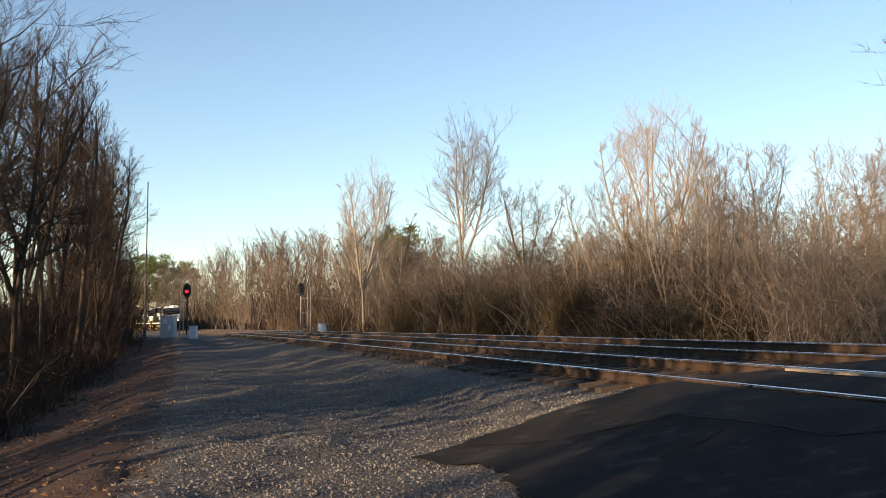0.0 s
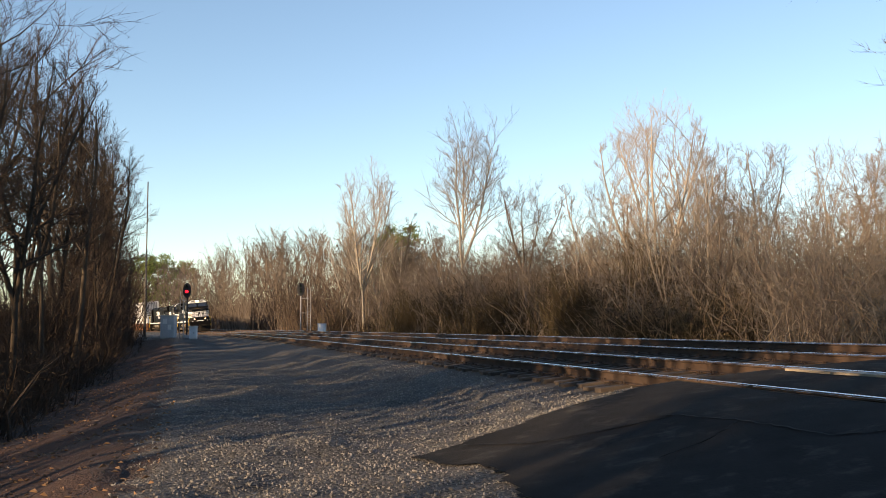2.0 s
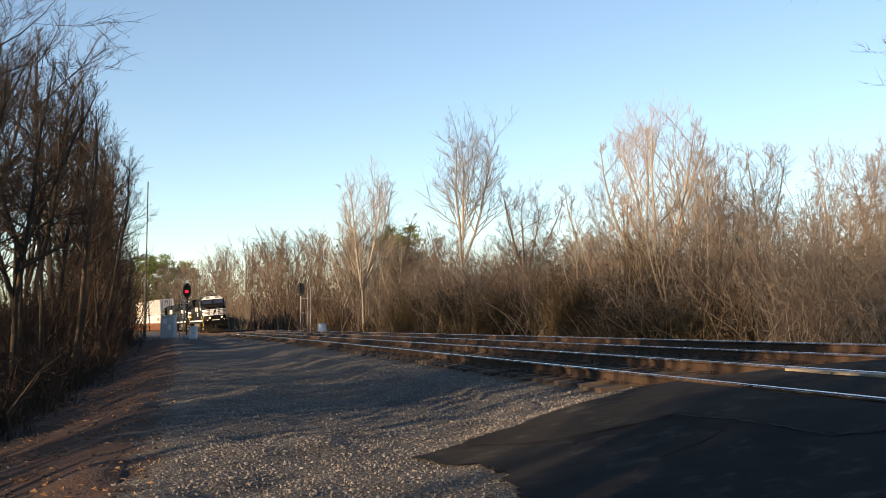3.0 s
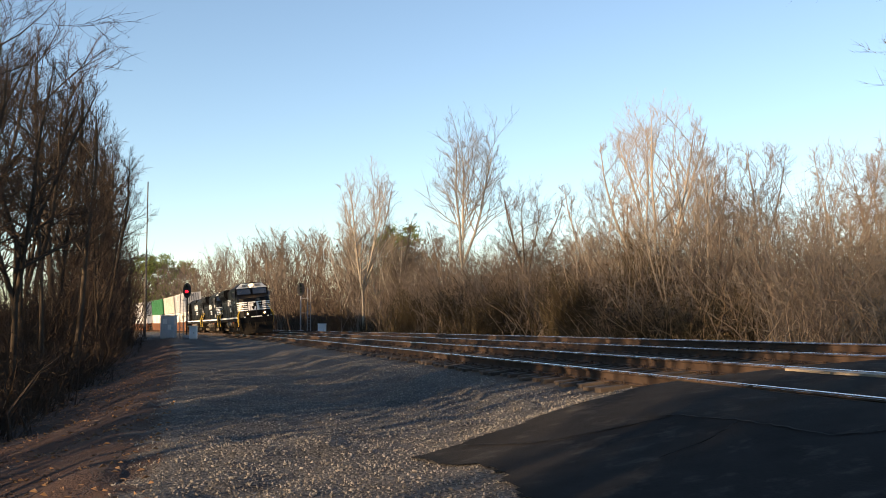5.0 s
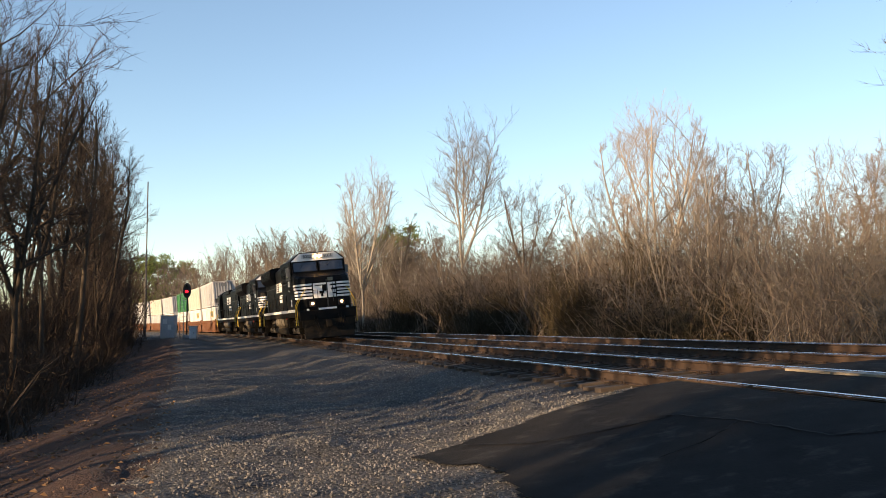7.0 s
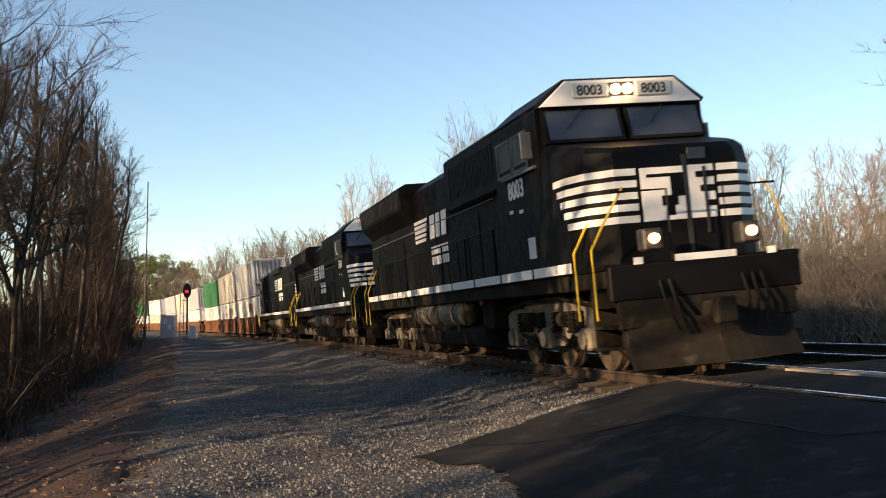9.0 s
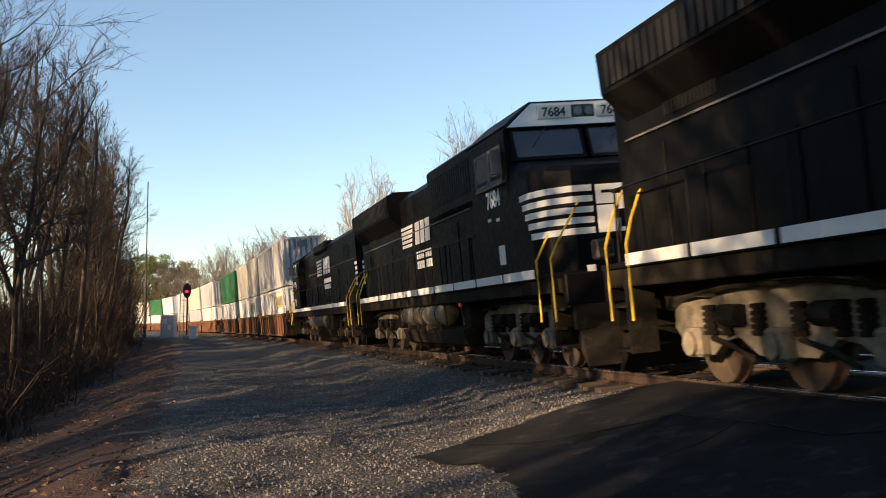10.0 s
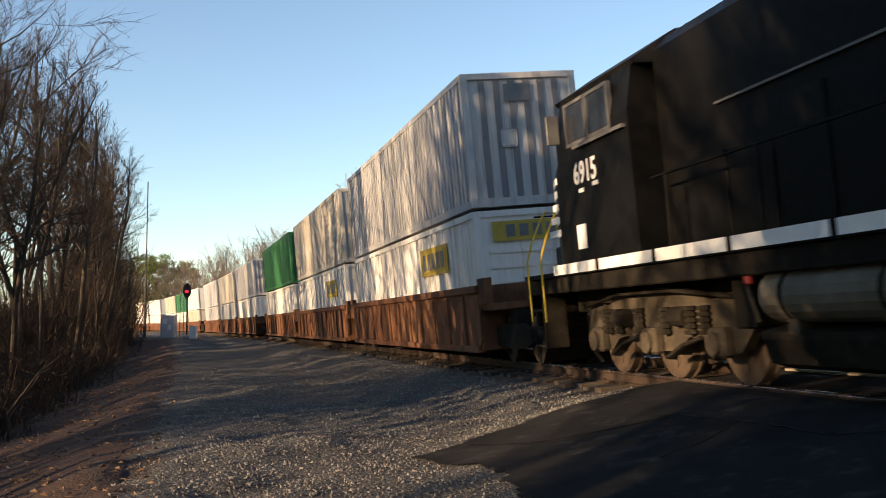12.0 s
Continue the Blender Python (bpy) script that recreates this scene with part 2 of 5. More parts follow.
def tube(bm, pts, r, sides=6):
    """A round bar through the points."""
    rings = []
    pts = [Vector(p) for p in pts]
    for i, p in enumerate(pts):
        d = (pts[min(i + 1, len(pts) - 1)] - pts[max(i - 1, 0)]).normalized()
        a = d.cross(Vector((0, 0, 1)))
        if a.length < 1e-3:
            a = d.cross(Vector((0, 1, 0)))
        a.normalize()
        b = d.cross(a)
        rings.append([bm.verts.new(p + (a * cos(2 * pi * k / sides) + b * sin(2 * pi * k / sides)) * r) for k in range(sides)])
    for q, n in zip(rings, rings[1:]):
        for k in range(sides):
            bm.faces.new((q[k], q[(k + 1) % sides], n[(k + 1) % sides], n[k]))
    bm.faces.new(rings[0][::-1])
    bm.faces.new(rings[-1])
    return bm


def disc(bm, c, axis, r, depth, seg=16, r2=None):
    q = Vector(axis).to_track_quat("Z", "Y").to_matrix().to_4x4()
    bmesh.ops.create_cone(bm, cap_ends=True, segments=seg, radius1=r, radius2=r if r2 is None else r2, depth=depth, matrix=Matrix.Translation(c) @ q)
    return bm


def prism(bm, outline, axis, lo, hi):
    """Extrudes a closed outline along axis 'x' (outline in y, z) or 'y' (outline in x, z)."""
    def at(p, v):
        return (v, p[0], p[1]) if axis == "x" else (p[0], v, p[1])
    a = [bm.verts.new(at(p, lo)) for p in outline]
    b = [bm.verts.new(at(p, hi)) for p in outline]
    n = len(outline)
    fs = [bm.faces.new(a), bm.faces.new(b[::-1])]
    for i in range(n):
        fs.append(bm.faces.new((a[i], b[i], b[(i + 1) % n], a[(i + 1) % n])))
    bmesh.ops.recalc_face_normals(bm, faces=fs)
    return bm


def loft(bm, rings, caps=True):
    """Skins a list of equal rings of points."""
    vs = [[bm.verts.new(p) for p in r] for r in rings]
    n = len(vs[0])
    fs = []
    for a, b in zip(vs, vs[1:]):
        for i in range(n):
            fs.append(bm.faces.new((a[i], a[(i + 1) % n], b[(i + 1) % n], b[i])))
    if caps:
        fs += [bm.faces.new(vs[0]), bm.faces.new(vs[-1][::-1])]
    bmesh.ops.recalc_face_normals(bm, faces=fs)
    return bm


def lettering(name, body, size, m, material, parent, label=""):
    """Writing as a thin mesh; m places its baseline's middle, facing local +Z."""
    cu = bpy.data.curves.new(name, "FONT")
    cu.body, cu.size, cu.align_x, cu.extrude, cu.offset = body, size, "CENTER", 0.004, size * 0.02
    tmp = bpy.data.objects.new(name, cu)
    me = bpy.data.meshes.new_from_object(tmp)
    bpy.data.objects.remove(tmp)
    me.transform(m)
    me.materials.clear()
    me.materials.append(material)
    ob = new(name, me)
    ob.parent = parent
    if label:
        ob["label"] = label
    return ob


def side_text(x, y, z):
    """Frame for writing on a flank at y: readable from outside."""
    s = 1 if y > 0 else -1
    return Matrix(((-s, 0, 0, x), (0, 0, s, y), (0, 1, 0, z), (0, 0, 0, 1)))


def front_text(x, y, z):
    return Matrix(((0, 0, 1, x), (1, 0, 0, y), (0, 1, 0, z), (0, 0, 0, 1)))


# ---- ground ----
PROFILE = ((-2000, -1.0), (-60, -1.6), (-30, -2.1), (-16, -2.35), (-12.6, -2.3), (-10.6, -1.8), (-8.4, -1.02), (-7.5, -0.9), (-6, -0.87),
           (-4.2, -0.83), (-3.3, -0.72), (-2.3, -0.5), (-1.65, -0.42), (-1.3, -0.375), (1.3, -0.125), (1.7, -0.13), (2.4, -0.19), (2.95, -0.15),
           (3.2, -0.145), (5.7, 0.1), (6.1, 0.07), (7.2, -0.3), (8.6, -0.6), (11, -0.62), (14, -0.5), (22, -0.3), (60, 0.2), (3000, 0.5))
ROADPROF = ((-60, -1.4), (-14, -1.05), (-7, -0.93), (-4.6, -0.82), (-3.4, -0.58), (-2.3, -0.31), (-1.6, -0.185), (-0.8, -0.1), (0.8, 0.05), (2.4, 0.15),
            (3.7, 0.14), (5.3, 0.29), (7, 0.3), (14, 0.1), (30, 0.0))
ROAD = [(-0.3, 13), (-0.5, 6.5), (-0.55, 3), (-0.7, -0.7), (-1.15, -2.2), (-1.55, -3.5), (-1.98, -4.5), (-2.3, -4.85), (-2.9, -4.75), (-3.4, -4.4), (-4.2, -4.35), (-5.1, -4.5), (-8, -4.7),
        (-14, -5.3), (-40, -9), (-40, 13)]


def along(table, w):
    for (a, za), (b, zb) in zip(table, table[1:]):
        if w <= b:
            f = max(0.0, (w - a) / (b - a))
            return za + (zb - za) * f
    return table[-1][1]


def in_road(s, w, grow=0.0):
    """Signed-ish test: is (s, w) on the asphalt, its edge moved out by grow."""
    inside, near = False, 1e9
    n = len(ROAD)
    for i in range(n):
        (x0, y0), (x1, y1) = ROAD[i], ROAD[(i + 1) % n]
        if (y0 > w) != (y1 > w) and s < (x1 - x0) * (w - y0) / (y1 - y0) + x0:
            inside = not inside
        dx, dy = x1 - x0, y1 - y0
        k = max(0, min(1, ((s - x0) * dx + (w - y0) * dy) / (dx * dx + dy * dy)))
        near = min(near, hypot(s - x0 - k * dx, w - y0 - k * dy))
    d = near if inside else -near
    return d + grow


def ground_z(s, w):
    z = along(PROFILE, w)
    x, y = on_line(s, w)
    if -8 < w < -2.4 and s < 140:
        z += 0.15 * noise.noise((x * 0.6, y * 0.5, 0.3)) + 0.07 * noise.noise((x * 1.7, y * 1.6, 7)) + 0.012 * noise.noise((x * 6, y * 6, 2))
    elif w <= -8 or w > 7:
        z += 0.16 * noise.noise((x * 0.3, y * 0.3, 4)) + 0.05 * noise.noise((x * 1.3, y * 1.3, 9))
    if w < -2.2 and s > 35:
        f = min(1.0, (s - 35) / 55.0)
        f = f * f * (3 - 2 * f)
        z += f * (0.55 * min(1, (-w - 2.2) / 1.2) + 1.0 * max(0, min(1, (-w - 8) / 4)))
    if s < 4:
        d = in_road(s, w)
        if d > -1.3:
            f = max(0.0, min(1.0, (d + 1.3) / 1.2))
            f = f * f * (3 - 2 * f)
            z = z + (along(ROADPROF, w) - 0.022 - z) * f
    return z


def steps(*spans):
    out = []
    for a, b, n in spans:
        out += [a + (b - a) * i / n for i in range(n)]
    return out + [spans[-1][1]]


def build_ground():
    ss = steps((-140, -40, 10), (-40, -14, 26), (-14, 14, 140), (14, 40, 70), (40, 100, 60), (100, 300, 50), (300, 480, 18))
    ws = steps((-400, -60, 8), (-60, -20, 20), (-20, -8.6, 28), (-8.6, -1, 50), (-1, 7.4, 34), (7.4, 20, 24), (20, 60, 12), (60, 500, 8))
    verts, zone, faces = [], [], []
    for s in ss:
        for w in ws:
            x, y = on_line(s, w)
            verts.append((x, y, ground_z(s, w)))
            g = max(0.0, min(1.0, (w + 8.8) / 2.0)) if w < 0 else max(0.0, min(1.0, (7.6 - w) / 0.8))
            if s > 70 and -12 < w <= -7.3:
                g = max(g, min(0.75, (s - 70) / 40))
            lf = max(0.0, min(0.9, (-w - 11.8) / 1.5)) if w < 0 else max(0.0, min(0.9, (w - 7.4) / 1.5))
            bed = 0.85 * max(0.0, min(1.0, (1.75 - min(abs(w), abs(w - 4.45))) / 0.35))
            zone.append((g, lf, bed, 1))
    n = len(ws)
    for i in range(len(ss) - 1):
        for j in range(n - 1):
            a = i * n + j
            faces.append((a, a + 1, a + n + 1, a + n))
    # skirt out to the horizon
    base = len(verts)
    for k in range(48):
        a = 2 * pi * k / 48
        for r, z in ((3500.0, -1.0),):
            verts.append((r * cos(a), r * sin(a), -3.0))
            zone.append((0, 0.9, 0, 1))
    verts.append((0, 0, -3.0))
    zone.append((0, 0.9, 0, 1))
    for k in range(48):
        faces.append((base + k, base + (k + 1) % 48, base + 48))
    ob = from_lists("ground", verts, faces, GROUNDM, smooth=True)
    at = ob.data.color_attributes.new("zone", "FLOAT_COLOR", "POINT")
    at.data.foreach_set("color", [c for z in zone for c in z])
    tagged(ob, "grey gravel shoulder falling to a red dirt bank and leaf litter", "ground", kind="structure")


build_ground()


def build_road():
    """Asphalt sheet with an uneven edge; gaps are left beside the rails."""
    verts, faces, ids = [], [], {}
    ss = steps((-40, -16, 80), (-16, -5, 130), (-5, 0.4, 100))
    ws = steps((-10, -6, 50), (-6, -3, 56), (-3, -0.9, 16)) + steps((-0.62, 0.58, 8)) + steps((0.9, 3.5, 10)) + steps((3.85, 5.05, 6)) + steps((5.35, 13, 14))

    def vid(i, j):
        if (i, j) not in ids:
            s, w = ss[i], ws[j]
            x, y = on_line(s, w)
            ids[(i, j)] = len(verts)
            verts.append((x, y, along(ROADPROF, w) + 0.006 * noise.noise((x * 0.8, y * 0.8, 1)) + 0.004 * noise.noise((x * 3, y * 3, 1))))
        return ids[(i, j)]
    for i in range(len(ss) - 1):
        for j in range(len(ws) - 1):
            s, w = (ss[i] + ss[i + 1]) / 2, (ws[j] + ws[j + 1]) / 2
            if min(abs(w + 0.76), abs(w - 0.74), abs(w - 3.68), abs(w - 5.2)) < 0.12:
                continue
            x, y = on_line(s, w)
            if in_road(s, w) + 0.16 * noise.noise((x * 1.6, y * 1.6, 3)) + 0.07 * noise.noise((x * 6, y * 6, 3)) > 0:
                faces.append((vid(i, j), vid(i, j + 1), vid(i + 1, j + 1), vid(i + 1, j)))
    ob = from_lists("road", verts, faces, ASPHALT, smooth=True)
    tagged(ob, "worn dark asphalt road climbing over the level crossing", "road", kind="structure")


build_road()


def build_cracks():
    rng = random.Random(8)
    for path in (((2.15, 11.3), (2.5, 10.9), (2.6, 10.5), (2.85, 10.0), (3.0, 9.4), (3.2, 8.6), (3.7, 8.3), (4.4, 8.4)), ((1.9, 9.2), (2.4, 9.4), (2.85, 10.0)), ((0.2, 12.0), (1.0, 11.2), (1.9, 11.0), (2.5, 10.9))):
        verts, faces = [], []
        for (x0, y0), (x1, y1) in zip(path, path[1:]):
            for k in range(6):
                f = k / 6
                x, y = x0 + (x1 - x0) * f + rng.uniform(-0.025, 0.025), y0 + (y1 - y0) * f + rng.uniform(-0.025, 0.025)
                s, w = to_line(x, y)
                z = along(ROADPROF, w) + 0.009
                d = rng.uniform(0.006, 0.02)
                verts += [(x - d, y - d, z), (x + d, y + d, z)]
        for i in range(len(verts) // 2 - 1):
            faces.append((2 * i, 2 * i + 1, 2 * i + 3, 2 * i + 2))
        tagged(from_lists("road_crack", verts, faces, CRACKM), "dark crack in the worn asphalt", "road crack", kind="structure")


build_cracks()


# ---- tracks ----
RAIL_PROFILE = ((-0.036, 0.0), (0.036, 0.0), (0.036, -0.035), (0.009, -0.05), (0.009, -0.155), (0.07, -0.168), (0.07, -0.182), (-0.07, -0.182),
                (-0.07, -0.168), (-0.009, -0.155), (-0.009, -0.05), (-0.036, -0.035))


def swept(name, profile, w0, ss, back, material, parent, label=""):
    verts, faces = [], []
    n = len(profile)
    for s in ss:
        for a, z in profile:
            verts.append(tuple(canted(s, w0 + a, z, back)))
    for i in range(len(ss) - 1):
        for j in range(n):
            a, b = i * n + j, i * n + (j + 1) % n
            faces.append((a, b, b + n, a + n))
    faces.append(tuple(range(n)))
    return from_lists(name, verts, faces, material, parent, label)


def tie_mesh():
    bm = boxes((-0.115, 0.115, -1.3, 1.3, -0.185 - 0.18, -0.185), bevel=0.012)
    for v in bm.verts:
        v.co.x += random.uniform(-0.006, 0.006)
        v.co.z += random.uniform(-0.005, 0.005)
    me = bpy.data.meshes.new("tie")
    bm.to_mesh(me)
    bm.free()
    me.materials.append(TIEM)
    return me


def plate_mesh():
    bm = boxes((-0.09, 0.09, -0.93, -0.57, -0.185, -0.172), (-0.09, 0.09, 0.57, 0.93, -0.185, -0.172))
    for y in (-0.86, -0.64, 0.64, 0.86):
        box(bm, -0.05, -0.02, y - 0.015, y + 0.015, -0.19, -0.135)
        box(bm, 0.02, 0.05, y - 0.015, y + 0.015, -0.19, -0.135)
    me = bpy.data.meshes.new("tie_plate")
    bm.to_mesh(me)
    bm.free()
    me.materials.append(RAILRUST)
    return me


def track_frame(s, back):
    o = canted(s, 0, 0, back)
    h = heading(s)
    xa = Vector((sin(h), -cos(h), 0))
    ya = Vector((cos(h) * CS, sin(h) * CS, SN))
    za = xa.cross(ya)
    m = Matrix((xa, ya, za)).transposed().to_4x4()
    m.translation = o
    return m


def build_track(back, label):
    tr = tagged(empty("railway_track"), label, "railway track", "parallel railway tracks", "structure")
    ss = steps((-60, -14, 12), (-14, 40, 72), (40, 120, 50), (120, 440, 90))
    for w in (-0.7535, 0.7535):
        rail = swept("rail", RAIL_PROFILE, w, ss, back, RAILRUST, tr)
        swept("rail_head", ((-0.038, -0.014), (-0.034, -0.005), (-0.02, 0.003), (0.02, 0.003), (0.034, -0.005), (0.038, -0.014)), w, ss, back, RAILTOP, rail, "polished steel running surface")
    tm, pm = tie_mesh(), plate_mesh()
    rng = random.Random(5 if back else 4)
    far_v, far_f = [], []
    k, s = 0, -14.0
    while s < 190:
        m = track_frame(s + rng.uniform(-0.03, 0.03), back) @ pose(0, rng.uniform(-0.09, 0.09), rng.uniform(-0.012, 0.006), 0, 0, rng.uniform(-1.2, 1.2))
        if not (s < -0.9):
            if k < 150:
                t = new("tie", tm)
                t.parent, t.matrix_basis = tr, m
                p = new("tie_plate", pm)
                p.parent = t
            else:
                b = len(far_v)
                far_v += [tuple(m @ v.co) for v in tm.vertices]
                far_f += [tuple(b + i for i in f.vertices) for f in tm.polygons]
            k += 1
        s += 0.52
    tagged(from_lists("distant_ties", far_v, far_f, TIEM, tr), kind="stuff")
    return tr


build_track(False, "canted main track with polished rails on brown wooden ties")
build_track(True, "second track with rusty-sided rails on brown wooden ties")


def build_sunlit_strip():
    """Pale strip beside the rail in the crossing: sunlight on the road, put in as colour."""
    ss = [-1.1 - 0.5 * k for k in range(30)]
    for w, wide, back in ((0.6, 0.12, False),):
        ob = swept("crossing_plank", ((-wide / 2, 0.004), (wide / 2, 0.004), (wide / 2, -0.12), (-wide / 2, -0.12)), w, ss, back, SUNSTRIPM, None)
        tagged(ob, "pale strip painting the sunlit road surface along the rail", "crossing plank", "planks of the level crossing")


# pale tone that stands for sunlit road next to the rail
SUNSTRIPM = surface("pale_sunlit_strip", (0.16, 0.135, 0.105), (0.34, 0.29, 0.225), 0.6, 0, 12, 2, 0.2, 0.01, (0.14, 0.11, 0.08), 0.6)
build_sunlit_strip()


# ---- trees ----
def stem(verts, faces, pts, radii, sides):
    """A tapered limb; the last ring closes to a point when its radius is zero."""
    base = len(verts)
    for i, p in enumerate(pts):
        d = (pts[min(i + 1, len(pts) - 1)] - pts[max(i - 1, 0)])
        d = d.normalized() if d.length > 1e-6 else Vector((0, 0, 1))
        a = d.cross(Vector((0.31, 0.95, 0.05)))
        if a.length < 1e-3:
            a = d.cross(Vector((1, 0, 0)))
        a.normalize()
        b = d.cross(a)
        if i == len(pts) - 1:
            verts.append(tuple(p))
            last = len(verts) - 1
            prev = base + (i - 1) * sides
            for k in range(sides):
                faces.append((prev + k, prev + (k + 1) % sides, last))
        else:
            for k in range(sides):
                t = 2 * pi * k / sides
                verts.append(tuple(p + (a * cos(t) + b * sin(t)) * radii[i]))
            if i:
                q, r = base + (i - 1) * sides, base + i * sides
                for k in range(sides):
                    faces.append((q + k, q + (k + 1) % sides, r + (k + 1) % sides, r + k))


def grow(rng, start, way, length, radius, level, out, up=0.12, wander=0.16, segs=4):
    """One limb as a list of points; appends (points, radii, level)."""
    pts, radii = [start.copy()], [radius]
    d = way.normalized()
    for i in range(segs):
        d = (d + Vector((rng.uniform(-1, 1), rng.uniform(-1, 1), rng.uniform(-0.6, 0.8))) * wander + Vector((0, 0, up))).normalized()
        pts.append(pts[-1] + d * (length / segs))
        radii.append(radius * (1 - 0.72 * (i + 1) / segs))
    out.append((pts, radii, level))
    return pts, radii


def crown_reach(z, height, base, width):
    """How far the crown's rounded outline stands off the trunk at height z."""
    t = max(0.0, min(1.0, (z - base) / (height - base)))
    return width * min(1.0, 0.35 + 1.9 * t) * max(0.04, 1.0 - t ** 3.2) ** 0.6


def side_way(rng, d, lo, hi, up):
    """A direction that leaves the limb's own at an acute angle and leans upwards."""
    v = Vector((rng.gauss(0, 1), rng.gauss(0, 1), rng.gauss(0, 0.8)))
    v -= d * v.dot(d)
    v.normalize()
    a = rng.uniform(lo, hi)
    return (d * cos(a) + v * sin(a) + Vector((0, 0, up))).normalized()


def at_limb(pts, f):
    k = f * (len(pts) - 1)
    j = min(int(k), len(pts) - 2)
    return pts[j].lerp(pts[j + 1], k - j), (pts[j + 1] - pts[j]).normalized(), j


def tree_limbs(seed, height, width=3.0, base=0.3, forks=1, limbs=16, subs=6, fine=6, tips=4, radius=None, lean=0.05, rise=0.1, open_angle=0.8, split=0.5):
    """Trunk, limbs that end at the crown's outline, and three orders of finer branches."""
    rng = random.Random(seed)
    out = []
    r0 = radius or height * 0.0105
    zb = height * base
    way = Vector((rng.uniform(-lean, lean), rng.uniform(-lean, lean), 1))
    stems = []
    if forks == 1:
        stems.append(grow(rng, Vector((0, 0, -0.4)), way, height * 0.95, r0, 0, out, 0.06, 0.07, 10))
    else:
        tp, tr = grow(rng, Vector((0, 0, -0.4)), way, height * split, r0 * 1.05, 0, out, 0.05, 0.05, 5)
        a0 = rng.uniform(0, 6.3)
        for f in range(forks):
            az = a0 + 2 * pi * f / forks + rng.uniform(-0.4, 0.4)
            p, d, j = at_limb(tp, rng.uniform(0.55, 0.98))
            w2 = Vector((cos(az) * 0.42, sin(az) * 0.42, 1))
            stems.append(grow(rng, p, w2, (height - p.z) * rng.uniform(0.88, 1.0), r0 * 0.72, 0, out, 0.07, 0.1, 7))
    for tp, tr in stems:
        n = max(5, int(limbs / forks ** 0.75))
        lo = max(0.03, (zb - tp[0].z) / max(0.1, tp[-1].z - tp[0].z))
        az = rng.uniform(0, 6)
        for i in range(n):
            f1 = lo + (0.985 - lo) * (i + rng.random()) / n
            p, d, j = at_limb(tp, f1)
            az += 2.4 + rng.uniform(-0.6, 0.6)
            ang = open_angle * rng.uniform(0.6, 1.25) * (1.2 - 0.55 * f1)
            w1 = Vector((cos(az) * sin(ang), sin(az) * sin(ang), cos(ang)))
            ln = 0.6
            while ln < height * 0.6:
                q = p + w1 * ln
                if q.z > height or hypot(q.x, q.y) > crown_reach(q.z, height, zb, width):
                    break
                ln += 0.3
            ln *= rng.uniform(0.72, 1.08)
            lp, lr = grow(rng, p, w1, ln, max(0.016, min(tr[j] * 0.55, ln * 0.015)), 1, out, rise, 0.2, 5)
            m = max(3, int(subs * (0.55 + 0.45 * ln / (width * 1.2))))
            for k in range(m):
                f2 = 0.16 + 0.83 * (k + rng.random()) / m
                p2, d2, j2 = at_limb(lp, f2)
                l2 = max(0.5, ln * (0.62 - 0.34 * f2) * rng.uniform(0.7, 1.2))
                sp, sr = grow(rng, p2, side_way(rng, d2, 0.4, 0.95, 0.16), l2, max(0.011, lr[j2] * 0.55), 2, out, 0.1, 0.22, 3)
                for b in range(fine):
                    f3 = 0.15 + 0.84 * (b + rng.random()) / fine
                    p3, d3, j3 = at_limb(sp, f3)
                    l3 = max(0.3, l2 * (0.6 - 0.25 * f3) * rng.uniform(0.7, 1.2))
                    q, _ = grow(rng, p3, side_way(rng, d3, 0.4, 1.0, 0.14), l3, 0.0095, 3, out, 0.1, 0.2, 2 if l3 > 0.7 else 1)
                    for c in range(tips):
                        p4, d4, _ = at_limb(q, 0.2 + 0.78 * (c + rng.random()) / tips)
                        grow(rng, p4, side_way(rng, d4, 0.4, 1.0, 0.12), l3 * rng.uniform(0.35, 0.75), 0.0088, 4, out, 0.1, 0.15, 1)
    return out


def bare_tree(name, seed, bark, twig, label, twig_w=1.0, **kw):
    """A leafless tree: trunk with its limbs, and a crown of fine branches."""
    tree = tagged(empty(name), label, "tree", "bare trees")
    tv, tf, cv, cf = [], [], [], []
    for pts, radii, level in tree_limbs(seed, **kw):
        if level <= 1:
            stem(tv, tf, pts, radii, 7 if level == 0 else 4)
        else:
            stem(cv, cf, pts, [r * twig_w for r in radii], 3)
    from_lists("trunk", tv, tf, bark, tree, smooth=True)
    from_lists("crown", cv, cf, twig, tree, "fine leafless twigs")
    return tree


def scaled(x, y, z, turn, k, kz=None):
    return pose(x, y, z, 0, 0, turn) @ Matrix.Diagonal((k, k, kz or k, 1))


def plant(proto, used, s, w, k, kz=None, turn=None, sink=0.0, label=""):
    """Puts the tree itself the first time, copies after that."""
    x, y = on_line(s, w)
    m = scaled(x, y, ground_z(s, w) - sink, turn if turn is not None else rng_place.uniform(0, 360), k, kz)
    if proto in used:
        ob = copy_thing(proto, m)
    else:
        used.add(proto)
        proto.matrix_basis = m
        ob = proto
    if label:
        ob["label"] = label
    return ob


rng_place = random.Random(11)
USED = set()


DARK_TREE = "tall leafless tree in shade-dark colour, unseen ones added to block the sun"


def sunlit_gap(x, y):
    """True where a tree would stand in the low sun's way to the crossing or to the gravel crest."""
    ux, uy = sin(_az), cos(_az)
    for gx, gy, half in SUN_GAPS:
        d = (x - gx) * ux + (y - gy) * uy
        off = abs((x - gx) * uy - (y - gy) * ux)
        if d > 0 and off < half:
            return True
    return False


SUN_GAPS = ((6.2, 13.5, 0.7), (7.0, 17.4, 2.4), (-9.5, 42.0, 1.2))


